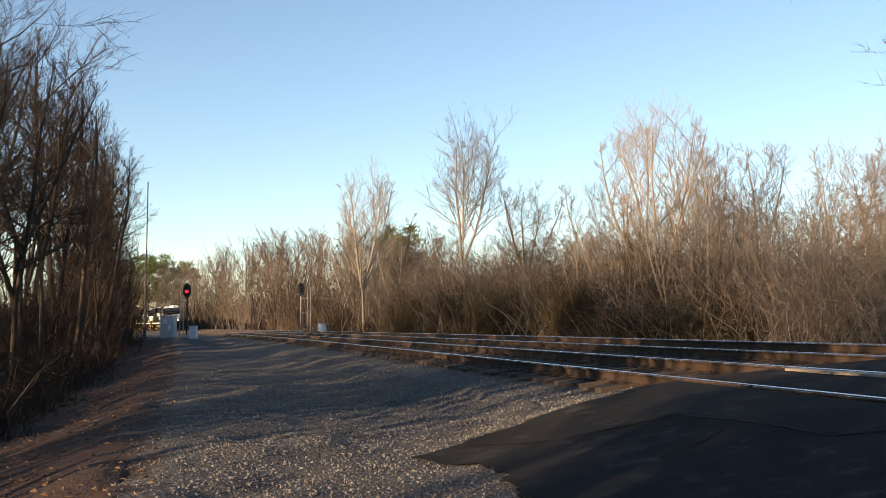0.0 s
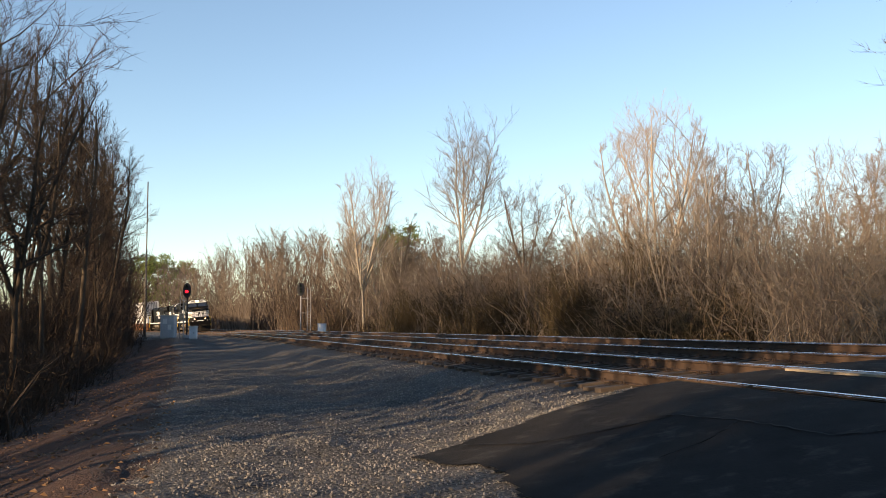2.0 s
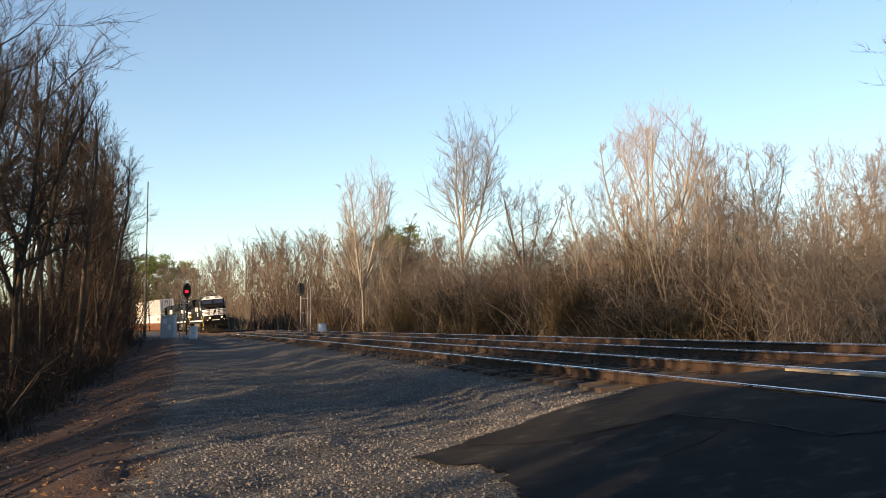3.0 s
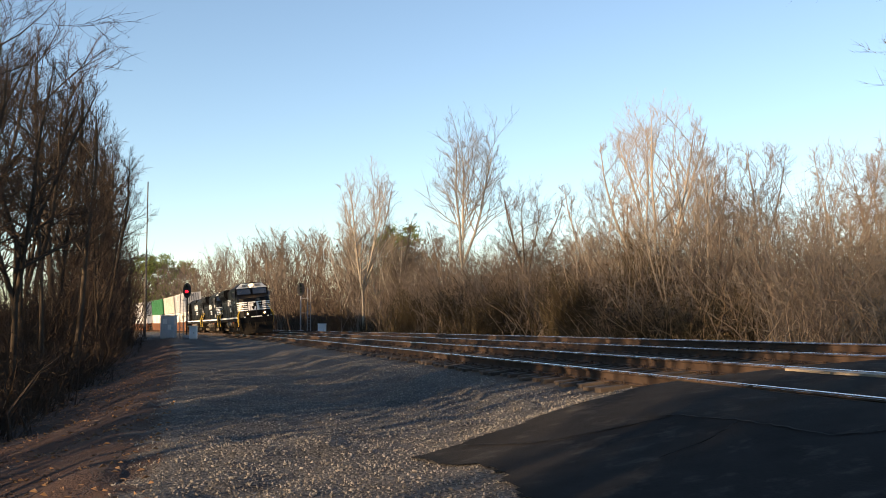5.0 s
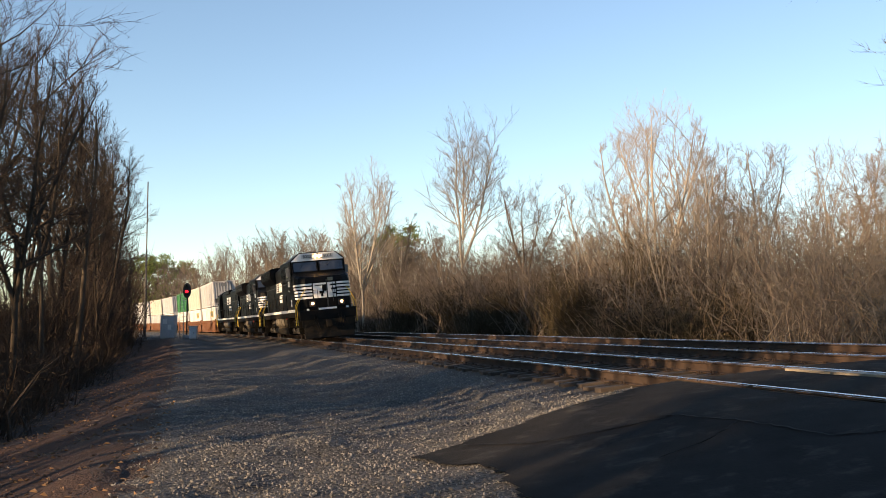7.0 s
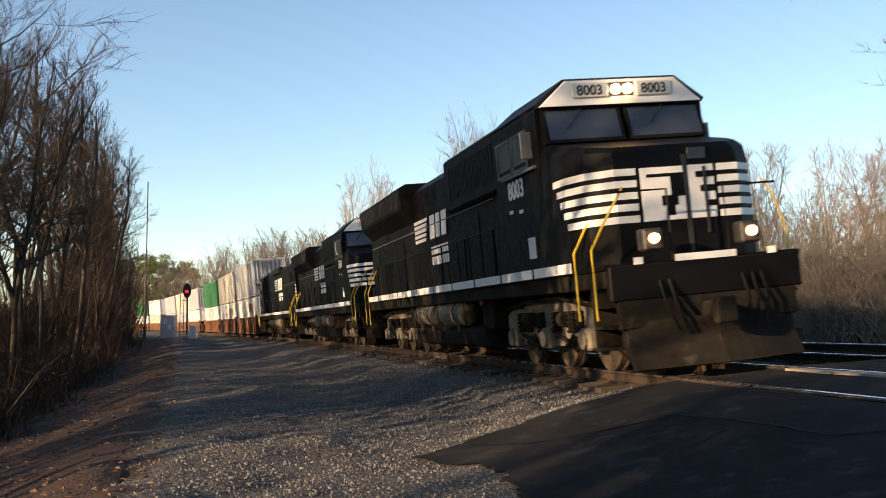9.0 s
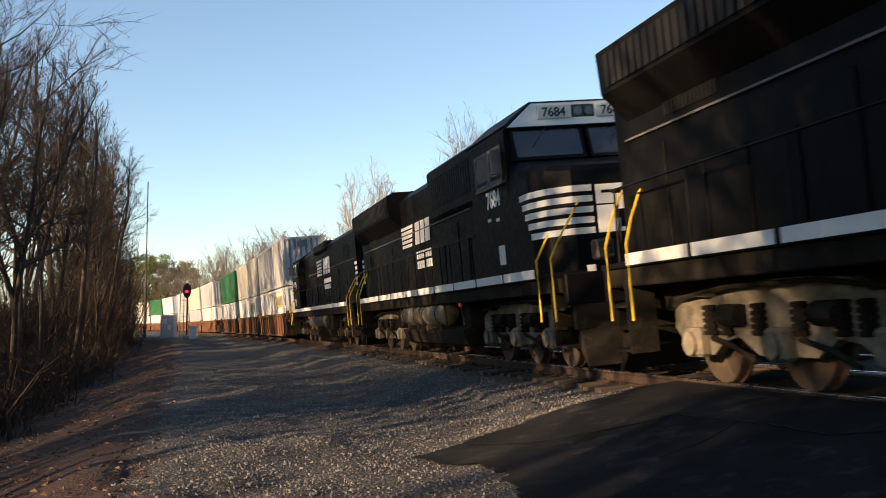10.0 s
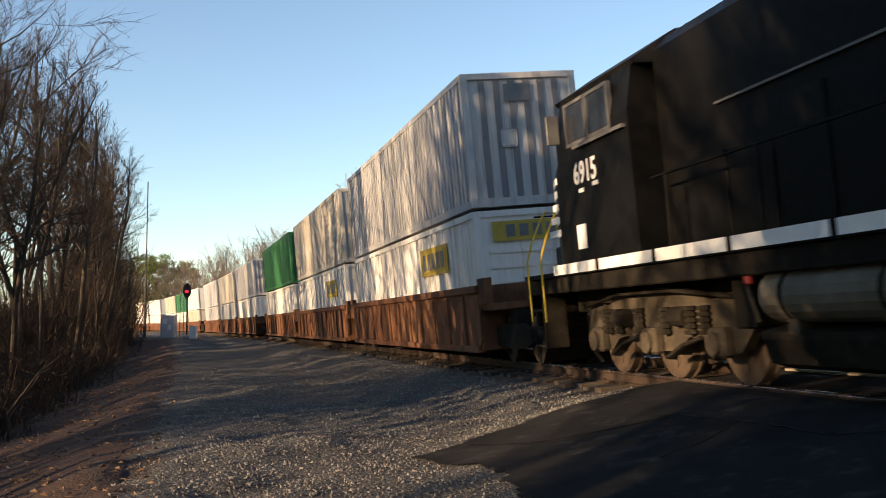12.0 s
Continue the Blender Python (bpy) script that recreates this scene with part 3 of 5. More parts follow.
def build_trees():
    rng = rng_place
    # the near bank: tall trees, their shade put into dark bark and twig colours
    L = [bare_tree("tree", 20 + i, SHADEBARK, SHADETWIG, DARK_TREE, 1.1, height=15.0, width=(2.6, 3.2, 2.3, 3.6)[i], base=(0.3, 0.24, 0.34, 0.2)[i], forks=(1, 2, 1, 3)[i],
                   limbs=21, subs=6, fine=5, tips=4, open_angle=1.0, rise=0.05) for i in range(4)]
    shade = [bare_tree("tree", 90 + i, SHADEBARK, SHADETWIG, DARK_TREE, 3.2, height=15.0, width=4.4, base=0.3 + 0.14 * i, forks=1 + i, limbs=18, subs=4, fine=3, tips=1, radius=0.17, open_angle=1.0, rise=0.03) for i in range(2)]
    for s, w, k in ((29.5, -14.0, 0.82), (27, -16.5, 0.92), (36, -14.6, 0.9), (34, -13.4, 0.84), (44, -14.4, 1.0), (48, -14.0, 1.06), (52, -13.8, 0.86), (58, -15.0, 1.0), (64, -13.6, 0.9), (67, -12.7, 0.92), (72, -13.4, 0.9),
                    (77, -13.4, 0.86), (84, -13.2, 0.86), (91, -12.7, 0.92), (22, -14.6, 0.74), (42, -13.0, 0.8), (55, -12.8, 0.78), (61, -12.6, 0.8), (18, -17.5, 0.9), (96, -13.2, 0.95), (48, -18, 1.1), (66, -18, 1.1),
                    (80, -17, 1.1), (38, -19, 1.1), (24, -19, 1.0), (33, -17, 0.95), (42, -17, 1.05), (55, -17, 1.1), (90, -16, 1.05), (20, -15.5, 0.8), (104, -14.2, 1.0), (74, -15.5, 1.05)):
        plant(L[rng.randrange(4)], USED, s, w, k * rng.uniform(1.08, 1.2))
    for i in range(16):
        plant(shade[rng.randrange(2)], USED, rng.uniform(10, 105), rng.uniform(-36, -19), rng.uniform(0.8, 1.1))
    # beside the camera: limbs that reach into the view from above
    wide = bare_tree("tree", 121, SHADEBARK, SHADETWIG, "wide-spreading leafless tree reaching over the track side", 0.6, height=12.0, width=5.6, base=0.42, forks=2, limbs=24, subs=8, fine=7, tips=5, rise=0.0, radius=0.1,
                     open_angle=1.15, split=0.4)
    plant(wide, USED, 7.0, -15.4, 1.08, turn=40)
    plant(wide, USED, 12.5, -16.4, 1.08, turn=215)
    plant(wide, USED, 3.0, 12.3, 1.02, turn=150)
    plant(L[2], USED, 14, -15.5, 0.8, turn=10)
    # the wood behind: unseen trees added to throw shade on the crossing and train
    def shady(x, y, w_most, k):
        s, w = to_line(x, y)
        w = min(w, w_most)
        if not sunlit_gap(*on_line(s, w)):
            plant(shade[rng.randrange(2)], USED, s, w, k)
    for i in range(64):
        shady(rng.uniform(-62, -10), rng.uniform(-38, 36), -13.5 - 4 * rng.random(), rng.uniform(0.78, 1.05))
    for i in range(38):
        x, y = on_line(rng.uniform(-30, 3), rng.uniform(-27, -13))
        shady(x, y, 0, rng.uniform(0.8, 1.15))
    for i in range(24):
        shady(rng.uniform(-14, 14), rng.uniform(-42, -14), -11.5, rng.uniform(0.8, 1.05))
    # more unseen trees, lined up towards the sun to shade road, gravel and hoods
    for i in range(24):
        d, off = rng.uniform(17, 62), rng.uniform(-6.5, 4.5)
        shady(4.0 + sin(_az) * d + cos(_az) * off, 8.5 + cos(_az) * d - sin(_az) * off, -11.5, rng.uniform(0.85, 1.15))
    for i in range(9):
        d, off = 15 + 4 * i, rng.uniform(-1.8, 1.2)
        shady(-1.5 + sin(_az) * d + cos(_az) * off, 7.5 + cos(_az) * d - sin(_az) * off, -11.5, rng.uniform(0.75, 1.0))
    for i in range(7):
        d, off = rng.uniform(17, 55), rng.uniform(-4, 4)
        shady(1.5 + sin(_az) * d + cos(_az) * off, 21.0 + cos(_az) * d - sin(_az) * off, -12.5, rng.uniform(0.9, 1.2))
    # out of view to the right, added only to hold back sky light
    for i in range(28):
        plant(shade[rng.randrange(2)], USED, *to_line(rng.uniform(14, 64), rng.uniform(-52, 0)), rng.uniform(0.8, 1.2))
    # across the tracks
    pale, brown = "leafless tree with pale bark lit by low sun", "leafless brown tree in the lineside wood"
    R = [bare_tree("tree", 60 + i, PALEBARK if i in (0, 3) else BARK, PALETWIG if i in (0, 3) else TWIG, pale if i in (0, 3) else brown, 1.15, height=14.0, width=(2.5, 3.0, 3.6, 2.9, 2.3)[i],
                   base=(0.3, 0.25, 0.2, 0.3, 0.28)[i], forks=(1, 2, 3, 2, 1)[i], limbs=20, subs=6, fine=6, tips=4, open_angle=(0.8, 0.9, 1.05, 0.9, 0.8)[i], rise=0.05) for i in range(5)]
    # standing out of the wood: s, w, height, kind
    tall_one = bare_tree("tree", 71, PALEBARK, PALETWIG, pale, 1.4, height=20.0, width=4.2, base=0.24, forks=4, limbs=50, subs=6, fine=5, tips=3, open_angle=0.8, rise=0.05, split=0.42)
    plant(tall_one, USED, 100, 14, 0.97, turn=20)
    two_stem = bare_tree("tree", 72, PALEBARK, PALETWIG, "tall forked tree with pale limbs above the wood", 1.2, height=20.0, width=4.6, base=0.42, forks=3, limbs=40, subs=7, fine=5, tips=3, open_angle=0.95, split=0.5, rise=0.05)
    plant(two_stem, USED, 76, 18, 0.97, turn=75)
    many_stem = bare_tree("tree", 75, PALEBARK, PALETWIG, "tall many-stemmed tree with pale limbs above the wood", 1.0, height=14.0, width=3.8, base=0.4, forks=4, limbs=30, subs=6, fine=5, tips=3, open_angle=0.85, split=0.35, rise=0.05)
    plant(many_stem, USED, 38.5, 18, 0.96, turn=10)
    for j, s, w, h, i in ((1, 102, 18, 14.2, 2), (3, 62, 19, 12.5, 1), (4, 59, 17.6, 11.6, 2), (5, 43, 18.5, 12.6, 3), (6, 34.0, 18.2, 10.8, 0), (7, 96, 20, 13.5, 1), (8, 47, 20, 11.5, 1)):
        plant(R[i], USED, s, w, h / 14.0, turn=50 * j)
    for i in range(40):
        s = 12 + 120 * ((i + rng.random()) / 40) ** 1.1
        w = rng.uniform(15.5, 27) + (6 if s < 20 else 0)
        top = 1.6 + 0.12 * s + 0.21 * w if s < 45 else 3.3 + 0.1 * s
        plant(R[rng.randrange(5) if s > 45 else (0, 1, 4, 3)[rng.randrange(4)]], USED, s, w, top * rng.uniform(0.78, 1.06) / 14.0)
    thin = [bare_tree("tree", 80 + i, BARK, TWIG, "leafless brown tree in the distant wood", 2.0, height=14.0, width=4.2, base=0.2, forks=1 + 2 * i, limbs=18, subs=5, fine=4, tips=3) for i in range(2)]
    for i in range(52):
        s = 108 + 225 * (i + rng.random()) / 56
        plant(thin[rng.randrange(2)], USED, s, rng.uniform(13, 28), min(20.0, 2.9 + 0.094 * s) * rng.uniform(0.85, 1.1) / 14.0)
    # the close stand at the road's far side
    for i in range(34):
        s = 14 + 40 * (i + rng.random()) / 34
        w = rng.uniform(18, 30)
        plant(R[(0, 4, 3, 1)[rng.randrange(4)]], USED, s, w, (2.3 + 0.12 * s + 0.21 * w) * rng.uniform(0.88, 1.06) / 14.0)


build_trees()


def brush_mesh(name, seed, n, width, height, material, thick=0.011, shoots=5):
    """A thicket: many thin upright stems that bend, each with ascending side shoots and twigs."""
    rng = random.Random(seed)
    v, f = [], []
    for i in range(n):
        x, y = rng.gauss(0, width * 0.45), rng.gauss(0, width * 0.34)
        h = height * (0.3 + 0.7 * rng.random() ** 0.8) * max(0.35, 1 - 0.4 * (x / width) ** 2)
        d = Vector((rng.gauss(0, 0.22), rng.gauss(0, 0.22), 1)).normalized()
        pts = [Vector((x, y, -0.2))]
        for k in range(3):
            d = (d + Vector((rng.gauss(0, 0.27), rng.gauss(0, 0.27), 0.0))).normalized()
            pts.append(pts[-1] + d * h / 3)
        stem(v, f, pts, [thick * 1.5, thick * 1.1, thick * 0.8, 0], 3)
        for k in range(shoots):
            q, dq, _ = at_limb(pts, 0.18 + 0.8 * (k + rng.random()) / shoots)
            d2 = side_way(rng, dq, 0.4, 1.45, 0.0)
            ln = h * rng.uniform(0.12, 0.3)
            e = q + d2 * ln
            stem(v, f, [q, e], [thick * 0.7, 0], 3)
            for m in range(2):
                p = q.lerp(e, rng.uniform(0.25, 0.85))
                stem(v, f, [p, p + side_way(rng, d2, 0.4, 1.1, 0.1) * ln * rng.uniform(0.3, 0.6)], [thick * 0.55, 0], 3)
    me = bpy.data.meshes.new(name)
    me.from_pydata(v, [], f)
    me.materials.append(material)
    return me


def build_brush():
    rng = random.Random(31)
    kinds = [brush_mesh("thicket", 3 + i, 110, 2.8, 4.4, (BRUSHM, VINEM, BRUSHM)[i], 0.0165, 4) for i in range(3)]
    # pale thickets for the near stretch, where the brush is sunlit
    straw = [brush_mesh("thicket", 53 + i, 110, 2.8, 4.4, PALETWIG if i else SUNLIT_TWIG, 0.0155) for i in range(2)]
    tall = [brush_mesh("sapling_stand", 43 + i, 62, 3.0, 7.0, TWIG if i < 2 else PALETWIG, 0.017, 6) for i in range(4)]
    low = [brush_mesh("undergrowth", 13 + i, 100, 2.0, 1.8, SHADETWIG, 0.014) for i in range(2)]
    dark = [brush_mesh("undergrowth", 23 + i, 80, 3.2, 4.6, SHADETWIG, 0.03, 3) for i in range(2)]
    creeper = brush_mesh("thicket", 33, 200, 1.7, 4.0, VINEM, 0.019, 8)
    vine = brush_mesh("vine_tangle", 29, 230, 1.7, 4.0, SHADETWIG, 0.02, 8)

    def put(mesh, name, s, w, k, kz, label, cat, turn=None):
        x, y = on_line(s, w)
        ob = new(name, mesh)
        ob.matrix_basis = scaled(x, y, ground_z(s, w), rng.uniform(0, 360) if turn is None else turn, k, kz)
        tagged(ob, label, cat, "lineside thickets", "stuff")
    for i in range(80):
        s = -6 + 150 * ((i + rng.random()) / 80) ** 1.2
        w = rng.uniform(12.5, 20) + (3.5 if s < 25 else 0)
        k = rng.uniform(0.75, 1.35)
        put(straw[rng.randrange(2)] if s < 34 and rng.random() < 0.5 else kinds[rng.randrange(3)], "thicket", s, w, k, k * rng.uniform(0.6, 1.15), "dense russet leafless brush along the tracks", "brush")
    for i in range(70):
        s = -8 + 150 * ((i + rng.random()) / 86) ** 1.1
        k = rng.uniform(0.75, 1.2) * (1.0 if s < 50 else 1.35)
        put(tall[rng.randrange(2)], "sapling_stand", s, rng.uniform(16, 26) + (4 if s < 20 else 0), k * 1.2, k, "close stand of thin brown leafless saplings", "saplings")
    for i in range(22):
        s = 20 + 62 * (i + rng.random()) / 22
        k = rng.uniform(1.15, 1.5)
        put(tall[i % 2], "sapling_stand", s, rng.uniform(18, 27), k * 1.1, k, "close stand of thin brown leafless saplings", "saplings")
    for i in range(30):
        s = 48 + 66 * (i + rng.random()) / 30
        k = (3.0 + 0.1 * s) / 7.0 * rng.uniform(0.85, 1.05)
        put(tall[i % 2], "sapling_stand", s, rng.uniform(16, 24), k * 0.9, k, "close stand of thin brown leafless saplings", "saplings")
    for i in range(14):
        s = 14 + 30 * (i + rng.random()) / 14
        k = (2.0 + 0.12 * s + 3.8) / 7.0 * rng.uniform(0.8, 1.0)
        put(tall[2 + i % 2], "sapling_stand", s, rng.uniform(17, 23), k, k, "close stand of pale sunlit leafless saplings", "saplings")
    # brush whose dark colour stands for the shade in the wood's depth
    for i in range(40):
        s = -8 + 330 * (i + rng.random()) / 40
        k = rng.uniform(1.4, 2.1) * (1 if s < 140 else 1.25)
        put(dark[0], "thicket", s, rng.uniform(24, 36) if s < 140 else rng.uniform(14, 30), k, k * 0.95, "leafless brush in a shade-dark colour deep in the wood", "brush")
    for i in range(44):
        s = 112 + 220 * (i + rng.random()) / 44
        k = rng.uniform(1.7, 2.3)
        put(dark[0] if i % 2 else tall[0], "sapling_stand", s, rng.uniform(13, 24), k, k * (1.25 if i % 2 else 1.0), "close stand of thin brown leafless saplings", "saplings")
    # edge undergrowth, coloured dark for the shade under the trees
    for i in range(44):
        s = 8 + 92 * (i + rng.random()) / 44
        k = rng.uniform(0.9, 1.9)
        put(low[rng.randrange(2)], "undergrowth", s, rng.uniform(-17, -12.6), k, k * rng.uniform(0.8, 1.5), "tangled undergrowth in a shade-dark colour at the wood's edge", "undergrowth")
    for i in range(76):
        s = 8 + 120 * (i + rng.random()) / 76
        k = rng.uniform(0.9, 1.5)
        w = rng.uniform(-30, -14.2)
        put(dark[i % 2], "undergrowth", s, w, k, min(k * (0.6 if s < 30 else 1.15), (3.0 - 0.2 * (w + 14)) / 4.6), "tangled undergrowth in a shade-dark colour at the wood's edge", "undergrowth")
    for s, w, k, kz in ((41, 14.5, 1.0, 0.95), (43, 15.5, 1.1, 1.1), (48, 15.0, 0.9, 0.9), (33, 14.4, 0.9, 0.75), (35.5, 14.0, 1.0, 0.6), (29, 14.5, 0.9, 0.6), (26.5, 15.0, 1.0, 0.75), (56, 14.8, 1.0, 1.1), (60, 15.2, 0.9, 1.0),
                        (70, 14.6, 1.1, 1.2), (78, 15.5, 1.1, 1.1), (88, 15, 1.2, 1.1), (52, 13.8, 0.8, 0.6), (38, 13.4, 0.8, 0.5)):
        put(kinds[1], "thicket", s, w, k * 0.8, kz, "dark vine-covered brush at the wood's edge", "brush")
    for s, w, k, kz in ((43.5, 14.4, 1.0, 1.35), (42, 15.2, 0.8, 1.0), (33, 14.0, 1.2, 0.75), (30, 13.8, 1.2, 0.6), (57, 15.0, 1.0, 1.25), (70, 14.8, 1.2, 1.5), (49, 16.5, 1.1, 1.7), (37, 16.5, 1.0, 1.9), (82, 15.0, 1.2, 1.5)):
        put(creeper, "thicket", s, w, k, kz, "dark vine-covered brush at the wood's edge", "brush")
    # behind the near bank: the deep wood's shade is painted as dark brush
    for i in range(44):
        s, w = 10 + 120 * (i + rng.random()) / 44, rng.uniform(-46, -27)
        put(dark[i % 2], "undergrowth", s, w, 1.7, (1.5 - 0.2 * (w + 5)) / 4.6 * rng.uniform(0.75, 1.0), "tangled undergrowth in a shade-dark colour deep in the wood", "undergrowth")
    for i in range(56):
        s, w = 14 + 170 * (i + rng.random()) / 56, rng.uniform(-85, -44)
        put(dark[i % 2], "undergrowth", s, w, 3.0, 2.2 * rng.uniform(0.75, 1.0), "leafless wood in a shade-dark colour in the distance", "wood")
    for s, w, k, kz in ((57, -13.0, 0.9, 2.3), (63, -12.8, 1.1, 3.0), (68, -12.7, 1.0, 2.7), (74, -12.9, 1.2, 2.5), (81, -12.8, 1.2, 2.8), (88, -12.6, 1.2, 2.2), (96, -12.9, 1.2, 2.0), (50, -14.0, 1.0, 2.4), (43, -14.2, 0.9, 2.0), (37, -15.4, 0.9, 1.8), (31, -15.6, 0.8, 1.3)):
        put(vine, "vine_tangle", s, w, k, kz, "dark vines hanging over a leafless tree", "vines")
    # low brush out of view, added to break the sun on the near gravel
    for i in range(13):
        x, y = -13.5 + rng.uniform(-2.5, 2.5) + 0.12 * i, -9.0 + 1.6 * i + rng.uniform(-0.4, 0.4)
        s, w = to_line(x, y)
        put(dark[i % 2], "undergrowth", s, min(w, -11.5), 0.55, rng.uniform(0.5, 0.85), "tangled undergrowth in a shade-dark colour at the wood's edge", "undergrowth")
    # unseen brush behind the camera, added to block light
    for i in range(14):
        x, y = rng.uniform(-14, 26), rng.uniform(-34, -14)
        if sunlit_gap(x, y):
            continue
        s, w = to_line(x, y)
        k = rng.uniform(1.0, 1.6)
        put(dark[0], "undergrowth", s, min(w, -11), k, k, "tangled undergrowth in a shade-dark colour at the wood's edge", "undergrowth")


build_brush()


# ---- lineside equipment ----
def standing(name, x, y, label, category, group=""):
    s, w = to_line(x, y)
    ob = tagged(empty(name), label, category, group)
    ob.matrix_basis = pose(x, y, ground_z(s, w))
    return ob


def oval(bm, cx, y0, y1, cz, rx, rz, n=24):
    """Upright oval plate."""
    prism(bm, [(cx + rx * cos(2 * pi * k / n), cz + rz * sin(2 * pi * k / n)) for k in range(n)], "y", y0, y1)
    return bm


def signal(x, y, z_head, lit, ladder_x, ladder_top):
    """A mast with one oval colour-light head and a ladder beside it."""
    sg = standing("railway_signal", x, y, "mast signal with a glowing red lamp" if lit else "mast signal seen with its lamps dark", "railway signal", "lineside signals")
    g = sg.matrix_basis.translation.z
    h = z_head - g
    part("mast", disc(bmesh.new(), (0, 0, h / 2), (0, 0, 1), 0.07, h, 12), SIGBLACK if lit else GALV, sg)
    part("base", boxes((-0.3, 0.3, -0.3, 0.3, -0.2, 0.25), bevel=0.03), GALV, sg, "grey concrete base")
    hd = part("backplate", oval(bmesh.new(), 0, -0.16, -0.1, h, 0.38, 0.7), SIGBLACK, sg, "black oval backplate")
    part("lamp_case", boxes((-0.18, 0.18, -0.1, 0.18, h - 0.55, h + 0.55), bevel=0.03), SIGBLACK, sg)
    for k, dz in enumerate((0.38, 0.0, -0.28)):
        on = lit and k == 1
        bm = disc(bmesh.new(), (0, -0.19, h + dz - (0.12 if on else 0)), (0, 1, 0), 0.13, 0.04, 16)
        part("lamp", bm, REDLAMP if on else DEADLAMP, hd, "glowing red lamp" if on else "")
        hood = bmesh.new()
        for i in range(9):
            a = pi * i / 8
            b = pi * (i + 1) / 8
            if i < 8:
                c = h + dz - (0.12 if on else 0)
                q = [(0.15 * cos(a), -0.18, c + 0.15 * sin(a)), (0.15 * cos(b), -0.18, c + 0.15 * sin(b)), (0.15 * cos(b), -0.4, c + 0.13 * sin(b)), (0.15 * cos(a), -0.4, c + 0.13 * sin(a))]
                q += [(u * 1.08, v, w0 + 0.012) for u, v, w0 in q]
                vs = [hood.verts.new(p) for p in q]
                for f in ((0, 1, 2, 3), (7, 6, 5, 4), (0, 4, 5, 1), (2, 6, 7, 3), (1, 5, 6, 2), (3, 7, 4, 0)):
                    hood.faces.new([vs[n] for n in f])
        part("lamp_hood", hood, SIGBLACK, hd)
    lt = ladder_top - g
    lad = part("ladder", tube(tube(bmesh.new(), [(ladder_x - 0.17, 0.1, 0), (ladder_x - 0.17, 0.1, lt)], 0.035, 6), [(ladder_x + 0.17, 0.1, 0), (ladder_x + 0.17, 0.1, lt)], 0.035, 6), GALV, sg, "galvanised ladder")
    k = 0.3
    while k < lt:
        part("rung", tube(bmesh.new(), [(ladder_x - 0.17, 0.1, k), (ladder_x + 0.17, 0.1, k)], 0.016, 5), GALV, lad)
        k += 0.32
    part("bracket", boxes((min(0, ladder_x), max(0, ladder_x), 0.06, 0.12, h - 0.95, h - 0.88), (min(0, ladder_x), max(0, ladder_x), 0.06, 0.12, h * 0.45, h * 0.45 + 0.06)), GALV, sg)
    return sg


def cabinet(x, y, w, d, h, material, label, name="equipment_cabinet"):
    c = standing(name, x, y, label, "cabinet", "lineside cabinets")
    part("body", boxes((-w / 2, w / 2, -d / 2, d / 2, 0.1, h), bevel=0.02), material, c)
    part("roof", boxes((-w / 2 - 0.05, w / 2 + 0.05, -d / 2 - 0.05, d / 2 + 0.05, h, h + 0.07), bevel=0.015), material, c)
    part("plinth", boxes((-w / 2 + 0.03, w / 2 - 0.03, -d / 2 + 0.03, d / 2 - 0.03, -0.3, 0.1)), GALV, c)
    dr = part("door", boxes((-w / 2 + 0.06, w / 2 - 0.06, -d / 2 - 0.025, -d / 2 - 0.002, 0.16, h - 0.08), bevel=0.006), material, c)
    part("door_handle", boxes((w / 2 - 0.2, w / 2 - 0.16, -d / 2 - 0.06, -d / 2 - 0.025, h * 0.45, h * 0.45 + 0.15)), STEEL, dr)
    if h > 1.6:
        part("notice", boxes((0.05, 0.38, -d / 2 - 0.034, -d / 2 - 0.026, h * 0.4, h * 0.62)), WHITEP, dr)
        part("notice", boxes((-0.4, 0.0, -d / 2 - 0.034, -d / 2 - 0.026, h * 0.66, h * 0.88)), WHITEP, dr)
    return c


signal(-23.5, 95.0, 4.02, True, -0.5, 3.95)
signal(-14.85, 108.0, 4.6, False, 0.85, 4.8)
cabinet(-24.9, 94.0, 1.25, 1.0, 2.05, CABM, "silver metal equipment cabinet beside the track")
cabinet(-21.2, 88.0, 0.6, 0.5, 1.12, WHITEBOX, "small white metal equipment box on gravel")
cabinet(-12.2, 104.5, 0.8, 0.6, 1.25, WHITEBOX, "small white metal equipment box beyond the tracks")


def poles():
    x, y = -27.35, 95.0
    p = standing("utility_pole", x, y, "plain grey weathered pole", "pole")
    g = p.matrix_basis.translation.z
    bm = bmesh.new()
    bmesh.ops.create_cone(bm, cap_ends=True, segments=12, radius1=0.15, radius2=0.11, depth=7.6 - g, matrix=Matrix.Translation((0, 0, (7.6 - g) / 2 - 0.3)))
    part("shaft", bm, POLEM, p)
    p = standing("antenna_mast", x - 0.22, y + 0.8, "thin tall steel antenna mast", "antenna mast")
    g = p.matrix_basis.translation.z
    h = 14.2 - g
    bm = tube(bmesh.new(), [(0, 0, -0.3), (0, 0, h * 0.6), (0, 0, h)], 0.055, 8)
    part("shaft", bm, POLEM, p)
    part("antenna", tube(bmesh.new(), [(-1.1, 0, h * 0.66), (0.1, 0, h * 0.68)], 0.03, 5), GALV, p)
    bm = bmesh.new()
    for k in range(5):
        tube(bm, [(-1.0 + 0.2 * k, -0.4, h * 0.66), (-1.0 + 0.2 * k, 0.4, h * 0.66)], 0.015, 4)
    part("antenna_element", bm, GALV, p)


poles()


